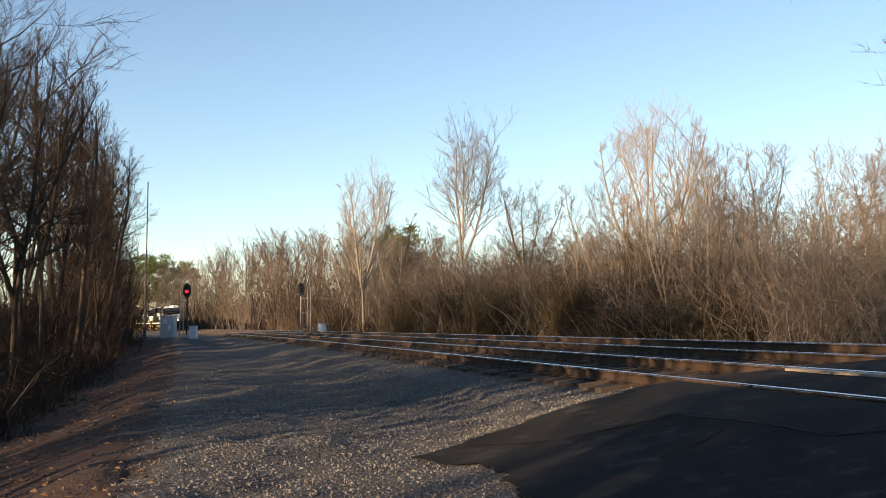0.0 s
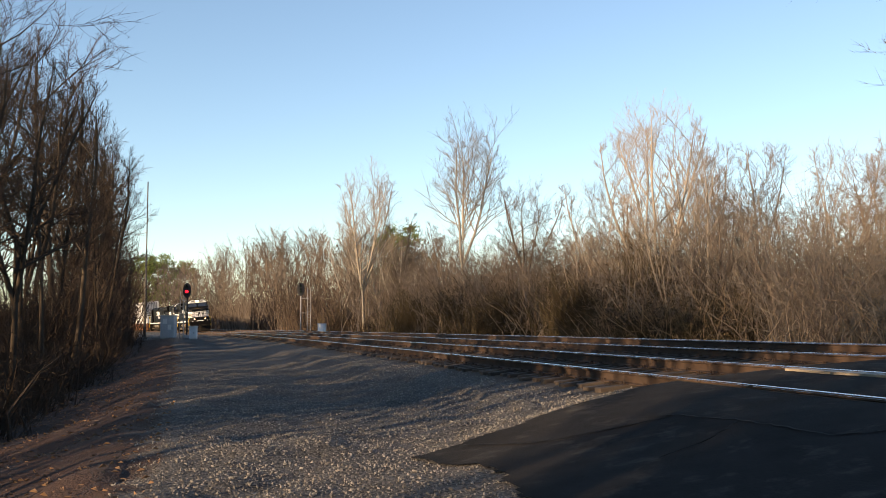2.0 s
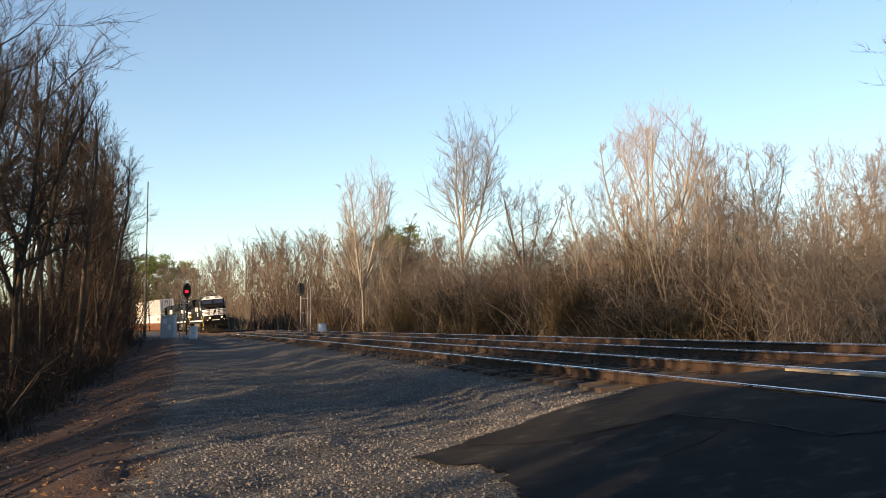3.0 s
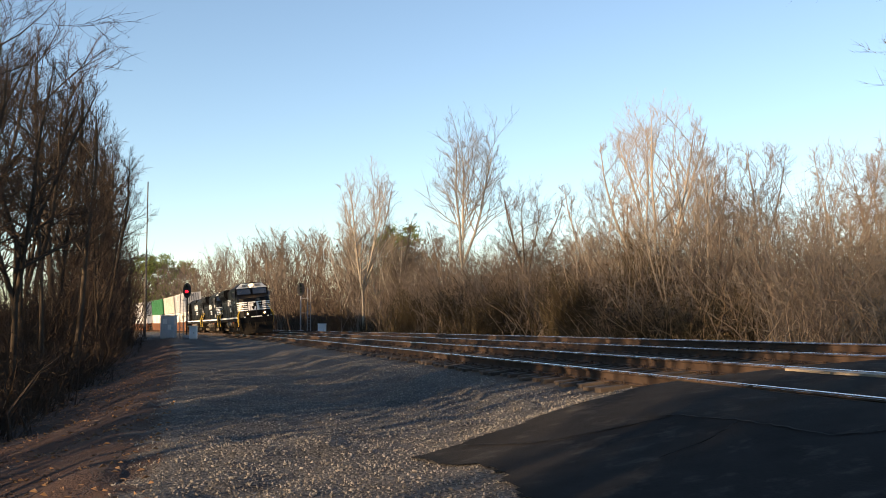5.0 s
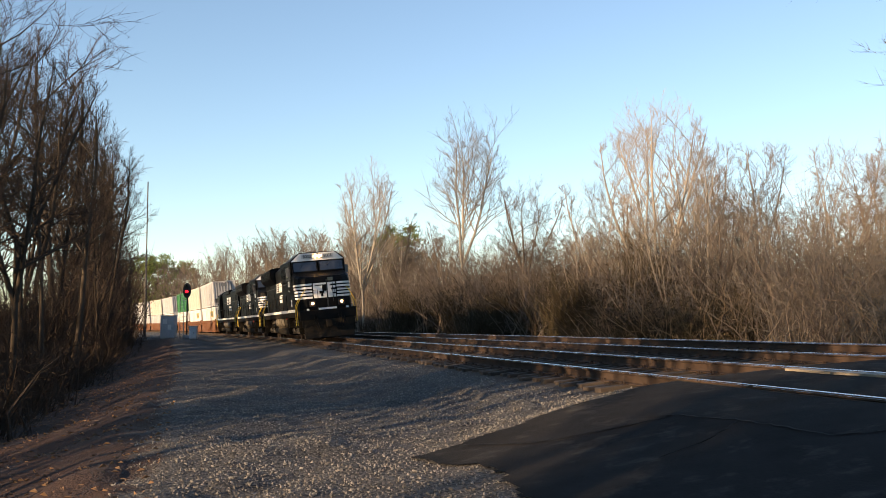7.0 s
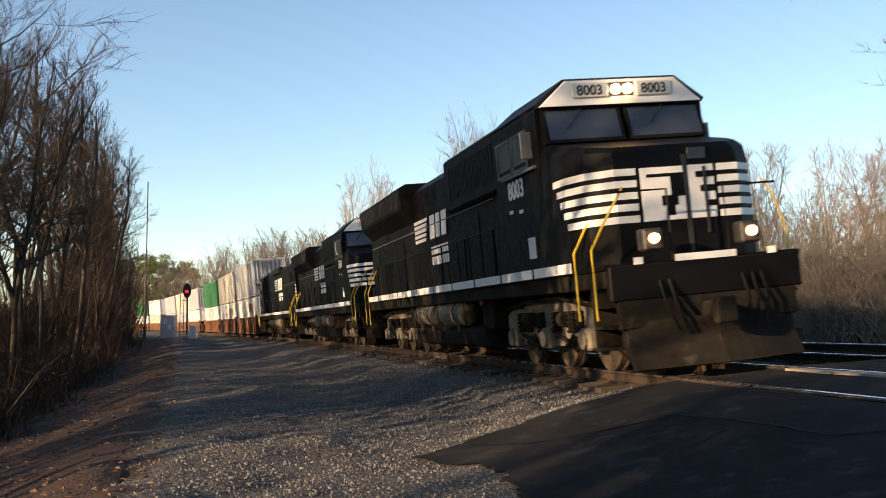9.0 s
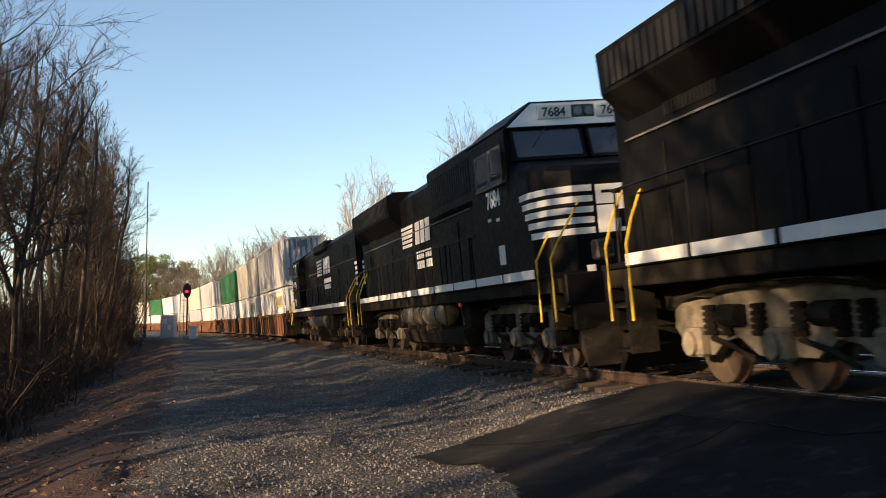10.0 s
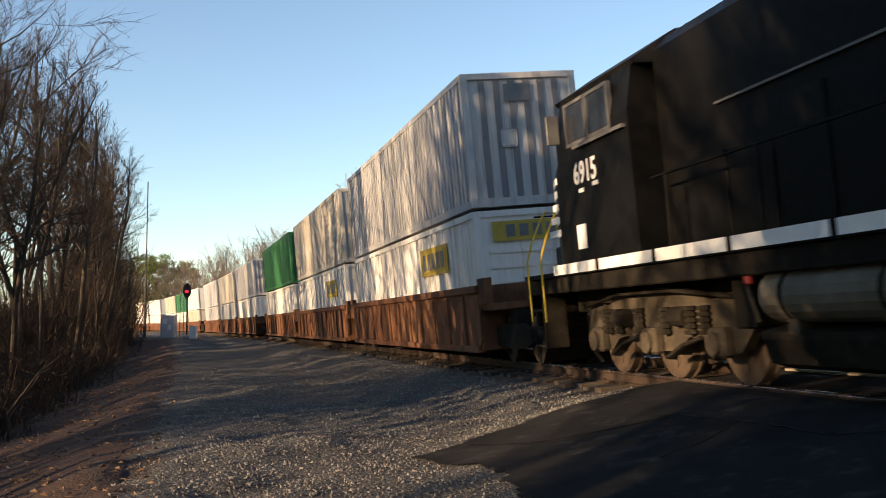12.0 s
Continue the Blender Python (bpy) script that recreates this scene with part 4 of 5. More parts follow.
# ---- evergreens far off ----
def pine(seed, height, width):
    rng = random.Random(seed)
    t = tagged(empty("pine_tree"), "green pine standing above the bare wood", "tree", "far pines")
    v, f = [], []
    stem(v, f, [Vector((0, 0, -0.5)), Vector((0.1, 0, height * 0.5)), Vector((0, 0.1, height))], [0.28, 0.2, 0], 7)
    cv, cf = [], []
    for i in range(70):
        z = height * rng.uniform(0.35, 1.0)
        r = width * 0.5 * (1 - 0.55 * abs(z / height - 0.6) / 0.4) * rng.uniform(0.2, 1.0)
        a = rng.uniform(0, 2 * pi)
        c = Vector((cos(a) * r, sin(a) * r, z))
        stem(v, f, [Vector((0, 0, z - 0.4)), c], [0.05, 0], 4)
        for k in range(64):
            d = Vector((rng.gauss(0, 1), rng.gauss(0, 1), rng.gauss(0.3, 0.8)))
            d.normalize()
            o = c + Vector((rng.gauss(0, 0.55), rng.gauss(0, 0.55), rng.gauss(0, 0.35)))
            stem(cv, cf, [o, o + d * rng.uniform(0.4, 0.8)], [0.12, 0], 3)
    from_lists("trunk", v, f, BARK, t)
    from_lists("crown", cv, cf, PINEM, t, "dense green needles")
    return t


P1 = pine(1, 19.0, 13.0)
P1.matrix_basis = scaled(-83.0, 300.0, 0.3, 0, 1.12)
P2 = copy_thing(P1, pose(-89.0, 304.0, 0.3, 0, 0, 80))
P3 = copy_thing(P1, scaled(-79.0, 311.0, 0.3, 150, 0.95))
P4 = copy_thing(P1, scaled(-6.5, 150.0, 0.0, 30, 0.72))


# ---- loose small stuff ----
def scatter_stones():
    rng = np.random.default_rng(3)
    base = np.array([(1, 0, 0), (-1, 0, 0), (0, 1, 0), (0, -1, 0), (0, 0, 1), (0, 0, -1)], float)
    tri = ((0, 2, 4), (2, 1, 4), (1, 3, 4), (3, 0, 4), (2, 0, 5), (1, 2, 5), (3, 1, 5), (0, 3, 5))
    verts, faces = [], []
    n = 0
    while n < 34000:
        s = -10.5 + 36 * rng.random() ** 1.9
        w = rng.uniform(-8.0, -1.5)
        if s < 3 and in_road(s, w) > -0.02 + rng.random() * 0.06 - (0.25 if rng.random() < 0.06 else 0):
            continue
        if w < -7.4 and rng.random() < 0.6:
            continue
        x, y = on_line(s, w)
        r = 0.009 + 0.018 * rng.random() ** 2.4
        m = rng.normal(size=(3, 3))
        q, _ = np.linalg.qr(m)
        pts = (base * rng.uniform(0.55, 1.15, (6, 1)) * np.array([1.2, 0.9, 0.7]) * r) @ q.T + (x, y, ground_z(s, w) + r * 0.3)
        b = len(verts)
        verts += [tuple(p) for p in pts]
        faces += [(b + i, b + j, b + k) for i, j, k in tri]
        n += 1
    tagged(from_lists("gravel_stones", verts, faces, STONEM), "loose angular grey and pale ballast stones", "gravel", kind="stuff")


scatter_stones()


def scatter_litter():
    rng = random.Random(17)
    v, f = [], []
    for i in range(5200):
        s, w = -12 + 62 * rng.random() ** 1.3, rng.uniform(-15, -7.6)
        x, y = on_line(s, w)
        z = ground_z(s, w) + 0.012
        a, r = rng.uniform(0, 6.3), rng.uniform(0.025, 0.06)
        b = len(v)
        dx, dy = cos(a) * r, sin(a) * r
        up = rng.uniform(0.005, 0.04)
        v += [(x - dx, y - dy, z), (x - dy * 0.5, y + dx * 0.5, z + up), (x + dx, y + dy, z + up * 0.4), (x + dy * 0.5, y - dx * 0.5, z + up * 1.2)]
        f += [(b, b + 1, b + 2), (b, b + 2, b + 3)]
    tagged(from_lists("leaf_litter", v, f, LITTERM), "dry fallen leaves on the dirt bank", "leaf litter", kind="stuff")
    v, f = [], []
    for i in range(420):
        s, w = -12 + 70 * rng.random(), rng.uniform(-14.5, -8.6)
        x, y = on_line(s, w)
        z = ground_z(s, w) + 0.02
        a, r = rng.uniform(0, 6.3), rng.uniform(0.12, 0.6)
        p = Vector((x, y, z))
        stem(v, f, [p, p + Vector((cos(a) * r, sin(a) * r, rng.uniform(0.0, 0.12)))], [0.008, 0], 3)
    tagged(from_lists("fallen_twigs", v, f, TWIG), "broken twigs lying on the dirt bank", "fallen twigs", kind="stuff")
    v, f = [], []
    for i in range(8000):
        s = -8 + 120 * rng.random() ** 1.3
        w = rng.gauss(11.6, 1.3)
        if w < 9 or s < 3 and w < 10.5:
            continue
        x, y = on_line(s, w)
        p = Vector((x, y, ground_z(s, w) - 0.03))
        h = rng.uniform(0.25, 0.85)
        d = Vector((rng.uniform(-0.4, 0.4), rng.uniform(-0.4, 0.4), 1))
        stem(v, f, [p, p + d * h * 0.6, p + d * h + Vector((d.x, d.y, -0.1)) * h * 0.5], [0.014, 0.01, 0], 3)
    tagged(from_lists("dry_grass", v, f, STRAW), "dry straw-coloured grass along the wood's edge", "grass", kind="stuff")


LITTERM = surface("dead_leaf", (0.12, 0.062, 0.033), (0.28, 0.17, 0.095), 0.9, 0, 3, 0.6, 0)
scatter_litter()


def survey_stake():
    st = standing("marker_stake", -13.2, 31.0, "short pale wooden stake leaning in the ditch", "stake")
    part("shaft", tube(bmesh.new(), [(0, 0, -0.2), (0.08, 0, 0.35), (0.2, 0, 0.75)], 0.03, 6), PALEBARK, st)


survey_stake()


# ---- train (motion) ----
def head_s(t):
    """Where the leading headlight is along the track."""
    return 185.808 - 20.3347 * t - 0.0113 * t * t


def car_pose(a, b, flip=False):
    """Pose of a vehicle whose bogies stand at a (leading) and b along the track."""
    p, q = canted(a, 0, 0), canted(b, 0, 0)
    xa = (p - q).normalized()
    h = heading((a + b) / 2)
    ya = Vector((cos(h) * CS, sin(h) * CS, SN))
    za = xa.cross(ya).normalized()
    ya = za.cross(xa)
    m = Matrix((xa, ya, za)).transposed().to_4x4()
    m.translation = (p + q) / 2
    return m @ pose(0, 0, 0, 0, 0, 180) if flip else m


TIMES = [i * 0.4 for i in range(31)]
MOVING = []


def ride(ob, centre, reach, flip=False, lift=None):
    """Remembers a vehicle: centre metres behind the leading headlight, bogies reach metres off its middle."""
    MOVING.append((ob, centre, reach, flip, lift))




# ---- locomotives ----
WHEEL_R = 0.53
SPINS = []


def mesh_of(name, bm, material):
    me = bpy.data.meshes.new(name)
    bm.to_mesh(me)
    bm.free()
    me.materials.append(material)
    return me


def shared(name, me, parent, m=None):
    ob = new(name, me)
    ob.parent = parent
    if m is not None:
        ob.matrix_basis = m
    return ob


def axle_mesh(r=WHEEL_R):
    bm = bmesh.new()
    for y in (-0.755, 0.755):
        s = 1 if y > 0 else -1
        disc(bm, (0, y, 0), (0, 1, 0), r, 0.12, 24)
        disc(bm, (0, y - s * 0.075, 0), (0, 1, 0), r + 0.028, 0.03, 24)
        disc(bm, (0, y + s * 0.07, 0), (0, 1, 0), 0.2, 0.1, 12)
        for k in range(3):
            a = k * 2.1
            disc(bm, (cos(a) * r * 0.62, y + s * 0.062, sin(a) * r * 0.62), (0, 1, 0), 0.07, 0.015, 8)
    disc(bm, (0, 0, 0), (0, 1, 0), 0.09, 1.6, 10)
    return mesh_of("axle", bm, WHEELM)


AXLE = axle_mesh()
SIDEFRAME = ((-2.55, 0.72), (-2.5, 0.95), (-2.1, 1.1), (-1.55, 1.05), (-1.2, 1.2), (-0.3, 1.24), (0.3, 1.24), (1.2, 1.2), (1.55, 1.05), (2.1, 1.1), (2.5, 0.95),
             (2.55, 0.72), (2.2, 0.42), (1.6, 0.38), (1.3, 0.55), (0.95, 0.6), (0.55, 0.4), (-0.55, 0.4), (-0.95, 0.6), (-1.3, 0.55), (-1.6, 0.38), (-2.2, 0.42))


def loco_truck(parent, x, turn, metal):
    """Six-wheel truck: cast side frames, axle boxes, springs, brake cylinders; its axles roll."""
    bm = bmesh.new()
    for y in (-1.0, 1.0):
        prism(bm, [(a + x, z) for a, z in SIDEFRAME], "y", y - 0.07, y + 0.07)
    box(bm, x - 0.35, x + 0.35, -1.0, 1.0, 0.62, 1.1)
    for a in (-2.5, 2.5):
        box(bm, x + a - 0.07, x + a + 0.07, -1.0, 1.0, 0.72, 0.95)
    frame_ob = part("truck_frame", bm, metal, parent, "dusty tan cast truck frame" if turn > 0 else "brown truck frame in shade-dark colour")
    for s in (-1, 1):
        for a in (-1.86, 0, 1.86):
            bx = box(bmesh.new(), x + a - 0.2, x + a + 0.2, s * 1.05, s * 1.22, 0.36, 0.72, 0.04)
            disc(bx, (x + a, s * 1.24, 0.53), (0, 1, 0), 0.15, 0.06, 12)
            part("axle_box", bx, metal, frame_ob)
        for a in (-1.5, -1.12, 1.12, 1.5, -0.4, 0.4):
            sp = disc(bmesh.new(), (x + a, s * 1.12, 0.81), (0, 0, 1), 0.07, 0.36, 8)
            for k in range(5):
                disc(sp, (x + a, s * 1.12, 0.66 + 0.075 * k), (0, 0, 1), 0.1, 0.045, 8)
            part("coil_spring", sp, GRIME, frame_ob)
    bc = bmesh.new()
    for s in (-1, 1):
        for a in (-0.93, 0.93):
            disc(bc, (x + a, s * 1.14, 0.86), (1, 0, 0), 0.13, 0.4, 10)
            tube(bc, [(x + a - 0.5, s * 1.16, 0.6), (x + a, s * 1.16, 0.5), (x + a + 0.45, s * 1.16, 0.34)], 0.035, 5)
        tube(bc, [(x - 2.3, s * 1.16, 1.08), (x - 0.8, s * 1.2, 1.2), (x + 0.9, s * 1.2, 1.2), (x + 2.3, s * 1.16, 1.05)], 0.03, 5)
        tube(bc, [(x + 2.4, s * 1.1, 0.9), (x + 2.62, s * 1.0, 0.4), (x + 2.7, s * 0.8, 0.15)], 0.03, 5)
    part("brake_cylinder", bc, GRIME, frame_ob)
    for a in (-1.86, 0, 1.86):
        ax = shared("axle", AXLE, parent, pose(x + a, 0, WHEEL_R))
        SPINS.append((ax, x + a, WHEEL_R, turn))


def bars_logo(parent, cx, y, z0, k0=1.0):
    """The road's mark as plain shapes: slanted stripes, two blocky shapes, rows of bars beneath."""
    d = 1 if y < 0 else -1
    e = 0.006 if y > 0 else -0.006

    def quad(pts, name):
        bm = bmesh.new()
        a = [bm.verts.new((cx + d * u * k0, y + e, z0 + v * k0 * 0.8)) for u, v in pts]
        b = [bm.verts.new((cx + d * u * k0, y - e * 0.3, z0 + v * k0 * 0.8)) for u, v in pts]
        n = len(pts)
        fs = [bm.faces.new(a), bm.faces.new(b[::-1])] + [bm.faces.new((a[i], b[i], b[(i + 1) % n], a[(i + 1) % n])) for i in range(n)]
        bmesh.ops.recalc_face_normals(bm, faces=fs)
        part(name, bm, WHITEP, parent)
    for k in range(5):
        z = k * 0.155
        sl = 0.06 * k
        quad([(-1.85, z), (-0.62 + sl, z), (-0.56 + sl, z + 0.1), (-1.85, z + 0.1)], "emblem_stripe")
    for u, wd in ((-0.15, 0.5), (0.5, 0.42), (1.06, 0.5)):
        quad([(u, 0.0), (u + wd, 0.0), (u + wd + 0.12, 0.72), (u + 0.12, 0.72)], "emblem_block")
    for row, n, z in ((0, 7, -0.4), (1, 8, -0.66)):
        for k in range(n):
            u = -0.12 + 1.78 * k / n
            part("white_bar", boxes((cx + d * u * k0, cx + d * (u + 1.78 / n * 0.72) * k0, y - abs(e), y + abs(e), z0 + z, z0 + z + 0.2)), WHITEP, parent)


def locomotive(number, older=False):
    turn = -1 if older else 1
    lo = tagged(empty("locomotive"), "black standard-hood diesel locomotive with striped ends, running backwards" if older else
                ("leading black wide-cab diesel locomotive, headlights lit" if number == "8003" else "black wide-cab diesel locomotive with white nose stripes"),
                "locomotive", "three coupled locomotives")
    hw = 1.16 if older else 1.18
    top = 4.5
    xend = 10.62 if older else 10.3
    # frame and deck
    part("underframe", boxes((-xend, xend, -1.5, 1.5, 1.3, 1.56), (-9.9, 9.9, -0.9, 0.9, 0.95, 1.35), bevel=0.02), GRIME, lo)
    part("deck", boxes((-xend, xend, -1.55, 1.55, 1.56, 1.63)), BLACK, lo)
    for s in (-1, 1):
        for k in range(10):
            x0 = -9.4 + k * 1.86
            part("sill_stripe", boxes((x0, x0 + 1.74, s * 1.552, s * 1.565, 1.58, 1.735)), WHITEP, lo, "white reflective sill stripe")
    # fuel tank and air reservoirs
    tank = [(-1.38, 0.62), (-1.3, 0.36), (-1.05, 0.28), (1.05, 0.28), (1.3, 0.36), (1.38, 0.62), (1.38, 0.7), (0.9, 0.78), (0.9, 1.3), (-0.9, 1.3), (-0.9, 0.78), (-1.38, 0.7)]
    part("fuel_tank", prism(bmesh.new(), tank, "x", -3.2, 3.4), GRIME, lo, "dusty black fuel tank")
    for s in (-1, 1):
        for x0, x1 in ((-2.95, -0.8), (-0.6, 1.75)) if not older else ((-2.6, 0.3), (0.7, 3.3)):
            bm = bmesh.new()
            rings = []
            for dx, f in ((0, 0.3), (0.03, 0.7), (0.1, 0.93), (0.2, 1.0)):
                rings.append([(x0 + dx, s * 1.22 + 0.29 * f * cos(k * pi / 10), 1.07 + 0.29 * f * sin(k * pi / 10)) for k in range(20)])
            rings += [[(x0 + x1 - x, y, z) for x, y, z in r] for r in rings[::-1]]
            tk = part("air_reservoir", loft(bm, rings), RESERVOIR, lo, "dusty tan air reservoir")
            for f in (0.2, 0.8):
                xb = x0 + (x1 - x0) * f
                part("strap", prism(bmesh.new(), [(s * 1.22 + 0.3 * cos(k * pi / 8), 1.07 + 0.3 * sin(k * pi / 8)) for k in range(16)], "x", xb - 0.03, xb + 0.03), GRIME, tk)
                part("bracket", boxes((xb - 0.09, xb + 0.09, s * 1.0, s * 1.4, 0.66, 0.84), bevel=0.02), TRUCKDARK, tk)
        pipe = tube(bmesh.new(), [(-3.6, s * 1.42, 1.42), (0, s * 1.44, 1.44), (3.6, s * 1.42, 1.42)], 0.03, 5)
        for x in (-3.3, -0.7, 1.9, 3.5):
            tube(pipe, [(x, s * 1.42, 1.44), (x + 0.04, s * 1.4, 1.15), (x - 0.05, s * 1.36, 0.8)], 0.025, 5)
        part("air_pipe", pipe, TRUCKDARK, lo)
        part("drain_valve", boxes((3.44, 3.54, s * 1.38, s * 1.46, 1.2, 1.32), bevel=0.02), REDP, lo, "small red valve")
        for x in (-3.75, 3.75):
            part("equipment_box", boxes((x - 0.22, x + 0.22, s * 0.95, s * 1.36, 0.72, 1.28), bevel=0.03), GRIME, lo)
    for x in (-6.6, 6.6):
        loco_truck(lo, x, turn, TRUCKDARK if older else TRUCKM)
    # long hood
    rear = -10.15
    hood_front = 5.7
    sec = [(-hw, 1.6), (-hw, top - 0.22), (-hw + 0.25, top), (hw - 0.25, top), (hw, top - 0.22), (hw, 1.6)]
    hood = part("long_hood", prism(bmesh.new(), sec, "x", rear, hood_front), BLACK, lo)
    for s in (-1, 1):
        for k in range(15):
            x0 = -9.6 + k * 0.98
            part("hood_door", boxes((x0, x0 + 0.9, s * (hw + 0.002), s * (hw + 0.024), 1.75, 2.75 if k % 4 else 3.1), bevel=0.006), BLACK, hood)
        part("hood_ledge", boxes((-9.8, 4.2, s * hw, s * (hw + 0.035), 3.28, 3.31)), STEEL, hood, "thin grey ledge")
        bm = bmesh.new()
        for k in range(14):
            box(bm, -8.6 + k * 0.1, -8.54 + k * 0.1, s * hw, s * (hw + 0.02), 3.4, 3.9)
        part("louvre", bm, ROOFBLACK, hood)
    if not older:
        # flared radiator at the rear
        for s in (-1, 1):
            wing = [(s * hw, 3.55), (s * 1.52, 3.92), (s * 1.55, 4.5), (s * 1.35, 4.6), (s * 0.4, 4.6), (s * 0.4, 4.2), (s * hw, 4.1)]
            w = part("radiator_wing", prism(bmesh.new(), wing, "x", -9.75, -3.2), BLACK, lo, "black flared radiator housing")
            bm = bmesh.new()
            for k in range(30):
                box(bm, -9.5 + k * 0.205, -9.36 + k * 0.205, s * 1.545, s * 1.556, 3.98, 4.42)
            part("radiator_grille", bm, ROOFBLACK, w)
            part("blower_housing", boxes((0.85, 5.45, s * 0.55, s * 1.3, 3.35, 4.56), bevel=0.06), BLACK, lo)
            part("intake_grille", boxes(*[(1.2 + 0.2 * k, 1.34 + 0.2 * k, s * 1.296, s * 1.312, 3.6, 4.3) for k in range(18)]), BLACK, lo)
        bm = boxes((-2.2, 0.2, -0.55, 0.55, top, top + 0.1), (-0.1, 0.9, -0.35, 0.35, top, top + 0.22), (2.2, 4.4, -0.8, 0.8, top, top + 0.08), bevel=0.03)
        disc(bm, (-1.1, 0, top + 0.14), (0, 0, 1), 0.22, 0.2, 12)
        part("roof_hatches", bm, ROOFBLACK, lo)
    else:
        for x in (-8.6, -7.2, -5.8, -2.0, -0.5):
            bm = disc(bmesh.new(), (x, 0, top + 0.07), (0, 0, 1), 0.6, 0.16, 20)
            disc(bm, (x, 0, top + 0.16), (0, 0, 1), 0.16, 0.05, 10)
            part("roof_fan", bm, ROOFBLACK, lo)
        part("brake_blister", boxes((-3.0, 1.0, -1.3, 1.3, top - 0.4, top + 0.02), bevel=0.08), BLACK, lo)
        # lettered hood end
        part("number_board", boxes((rear - 0.02, rear, -0.85, -0.2, 3.42, 3.7)), BOARDGLOW, lo)
        part("number_board", boxes((rear - 0.02, rear, 0.2, 0.85, 3.42, 3.7)), BOARDGLOW, lo)
        back = Matrix(((0, 0, -1, rear - 0.026), (-1, 0, 0, 0.52), (0, 1, 0, 3.46), (0, 0, 0, 1)))
        lettering("road_number", number, 0.28, back, WHITEP, lo, "white road number")
        back = back.copy()
        back[1][3] = -0.52
        lettering("road_number", number, 0.28, back, WHITEP, lo, "white road number")
        bm = bmesh.new()
        for y in (-0.13, 0.13):
            disc(bm, (rear - 0.02, y, 3.95), (1, 0, 0), 0.1, 0.06, 14)
        part("rear_headlight", bm, GLASS, lo)
        for k in range(5):
            z = 2.3 + 0.19 * k
            part("end_stripe", boxes((rear - 0.016, rear - 0.004, -0.96, -0.15, z, z + 0.11), (rear - 0.016, rear - 0.004, 0.15, 0.96, z, z + 0.11),
                 (rear - 0.016, rear - 0.004 + 0.5, -hw - 0.008, -hw + 0.004, z, z + 0.11), (rear - 0.016, rear - 0.004 + 0.5, hw - 0.004, hw + 0.008, z, z + 0.11)), WHITEP, lo, "white end stripe")
        part("end_emblem", boxes((rear - 0.014, rear - 0.004, -0.14, 0.14, 2.3, 3.2)), WHITEP, lo)
    # cab
    cr = 5.5 if not older else 5.9
    cf = 7.95 if not older else 8.6
    side = 1.5
    roof_z = 4.76 if not older else 4.6
    if older:
        slope = [(side, 3.6), (side - 0.14, roof_z - 0.34), (0.72, roof_z)]
    else:
        slope = [(side, 4.3), (side - 0.04, 4.4), (0.98, roof_z)]
    sec = [(-side, 1.63)] + [(-y, z) for y, z in slope] + slope[::-1] + [(side, 1.63)]
    cab = part("cab", prism(bmesh.new(), sec, "x", cr, cf), BLACK, lo)
    eave, ridge = slope[1], slope[2]
    sec = [(-eave[0] - 0.05, eave[1] - 0.02), (-ridge[0] - 0.02, roof_z + 0.02), (ridge[0] + 0.02, roof_z + 0.02), (eave[0] + 0.05, eave[1] - 0.02), (eave[0] + 0.01, eave[1] - 0.08), (-eave[0] - 0.01, eave[1] - 0.08)]
    part("cab_roof", prism(bmesh.new(), sec, "x", cr - 0.1, cf + 0.12), ROOFBLACK, cab)
    # visor with the number boards
    vis = [(-eave[0], eave[1] - 0.06), (-ridge[0], roof_z - 0.01), (ridge[0], roof_z - 0.01), (eave[0], eave[1] - 0.06)]
    bm = loft(bmesh.new(), [[(cf + 0.1, a, b) for a, b in vis], [(cf + 0.16, a * 0.98, b - 0.01) for a, b in vis]])
    part("visor", bm, WHITEP if not older else BLACK, cab, "white painted visor" if not older else "")
    f = cf + 0.165
    for y in (-0.57, 0.57):
        part("number_board", boxes((f, f + 0.03, y - 0.31, y + 0.31, roof_z - 0.31, roof_z - 0.07), bevel=0.008), BOARDPALE, cab)
        lettering("road_number", number, 0.23, front_text(f + 0.033, y, roof_z - 0.27), SIGBLACK, cab, "dark road number")
    bm = bmesh.new()
    for y in (-0.105, 0.105):
        disc(bm, (f + 0.01, y, roof_z - 0.19), (1, 0, 0), 0.085, 0.05, 16)
    hl = part("headlight", bm, HEADL if number == "8003" else GLASS, cab, "pair of lit headlights" if number == "8003" else "unlit headlights")
    part("headlight_housing", boxes((cf + 0.1, f + 0.005, -0.23, 0.23, roof_z - 0.31, roof_z - 0.06), bevel=0.02), SIGBLACK, cab)
    z0, z1 = (3.52, 4.12) if older else (3.76, 4.28)

    def sloped(bm):
        for v in bm.verts:
            v.co.x += 0.22 - 0.34 * (v.co.z - z0)
        return bm
    for y0, y1 in ((-1.36, -0.09), (0.09, 1.36)) if not older else ((-1.22, -0.1), (0.1, 1.22)):
        w = part("windshield", sloped(boxes((cf + 0.012, cf + 0.03, y0, y1, z0, z1), bevel=0.01)), GLASS, cab, "dark windshield reflecting the sky")
        part("windshield_frame", sloped(boxes((cf - 0.2, cf + 0.04, y0 - 0.05, y0, z0 - 0.05, z1 + 0.05), (cf - 0.2, cf + 0.04, y1, y1 + 0.05, z0 - 0.05, z1 + 0.05), (cf - 0.2, cf + 0.04, y0, y1, z0 - 0.05, z0), (cf - 0.2, cf + 0.04, y0, y1, z1, z1 + 0.05))), BLACK, w)
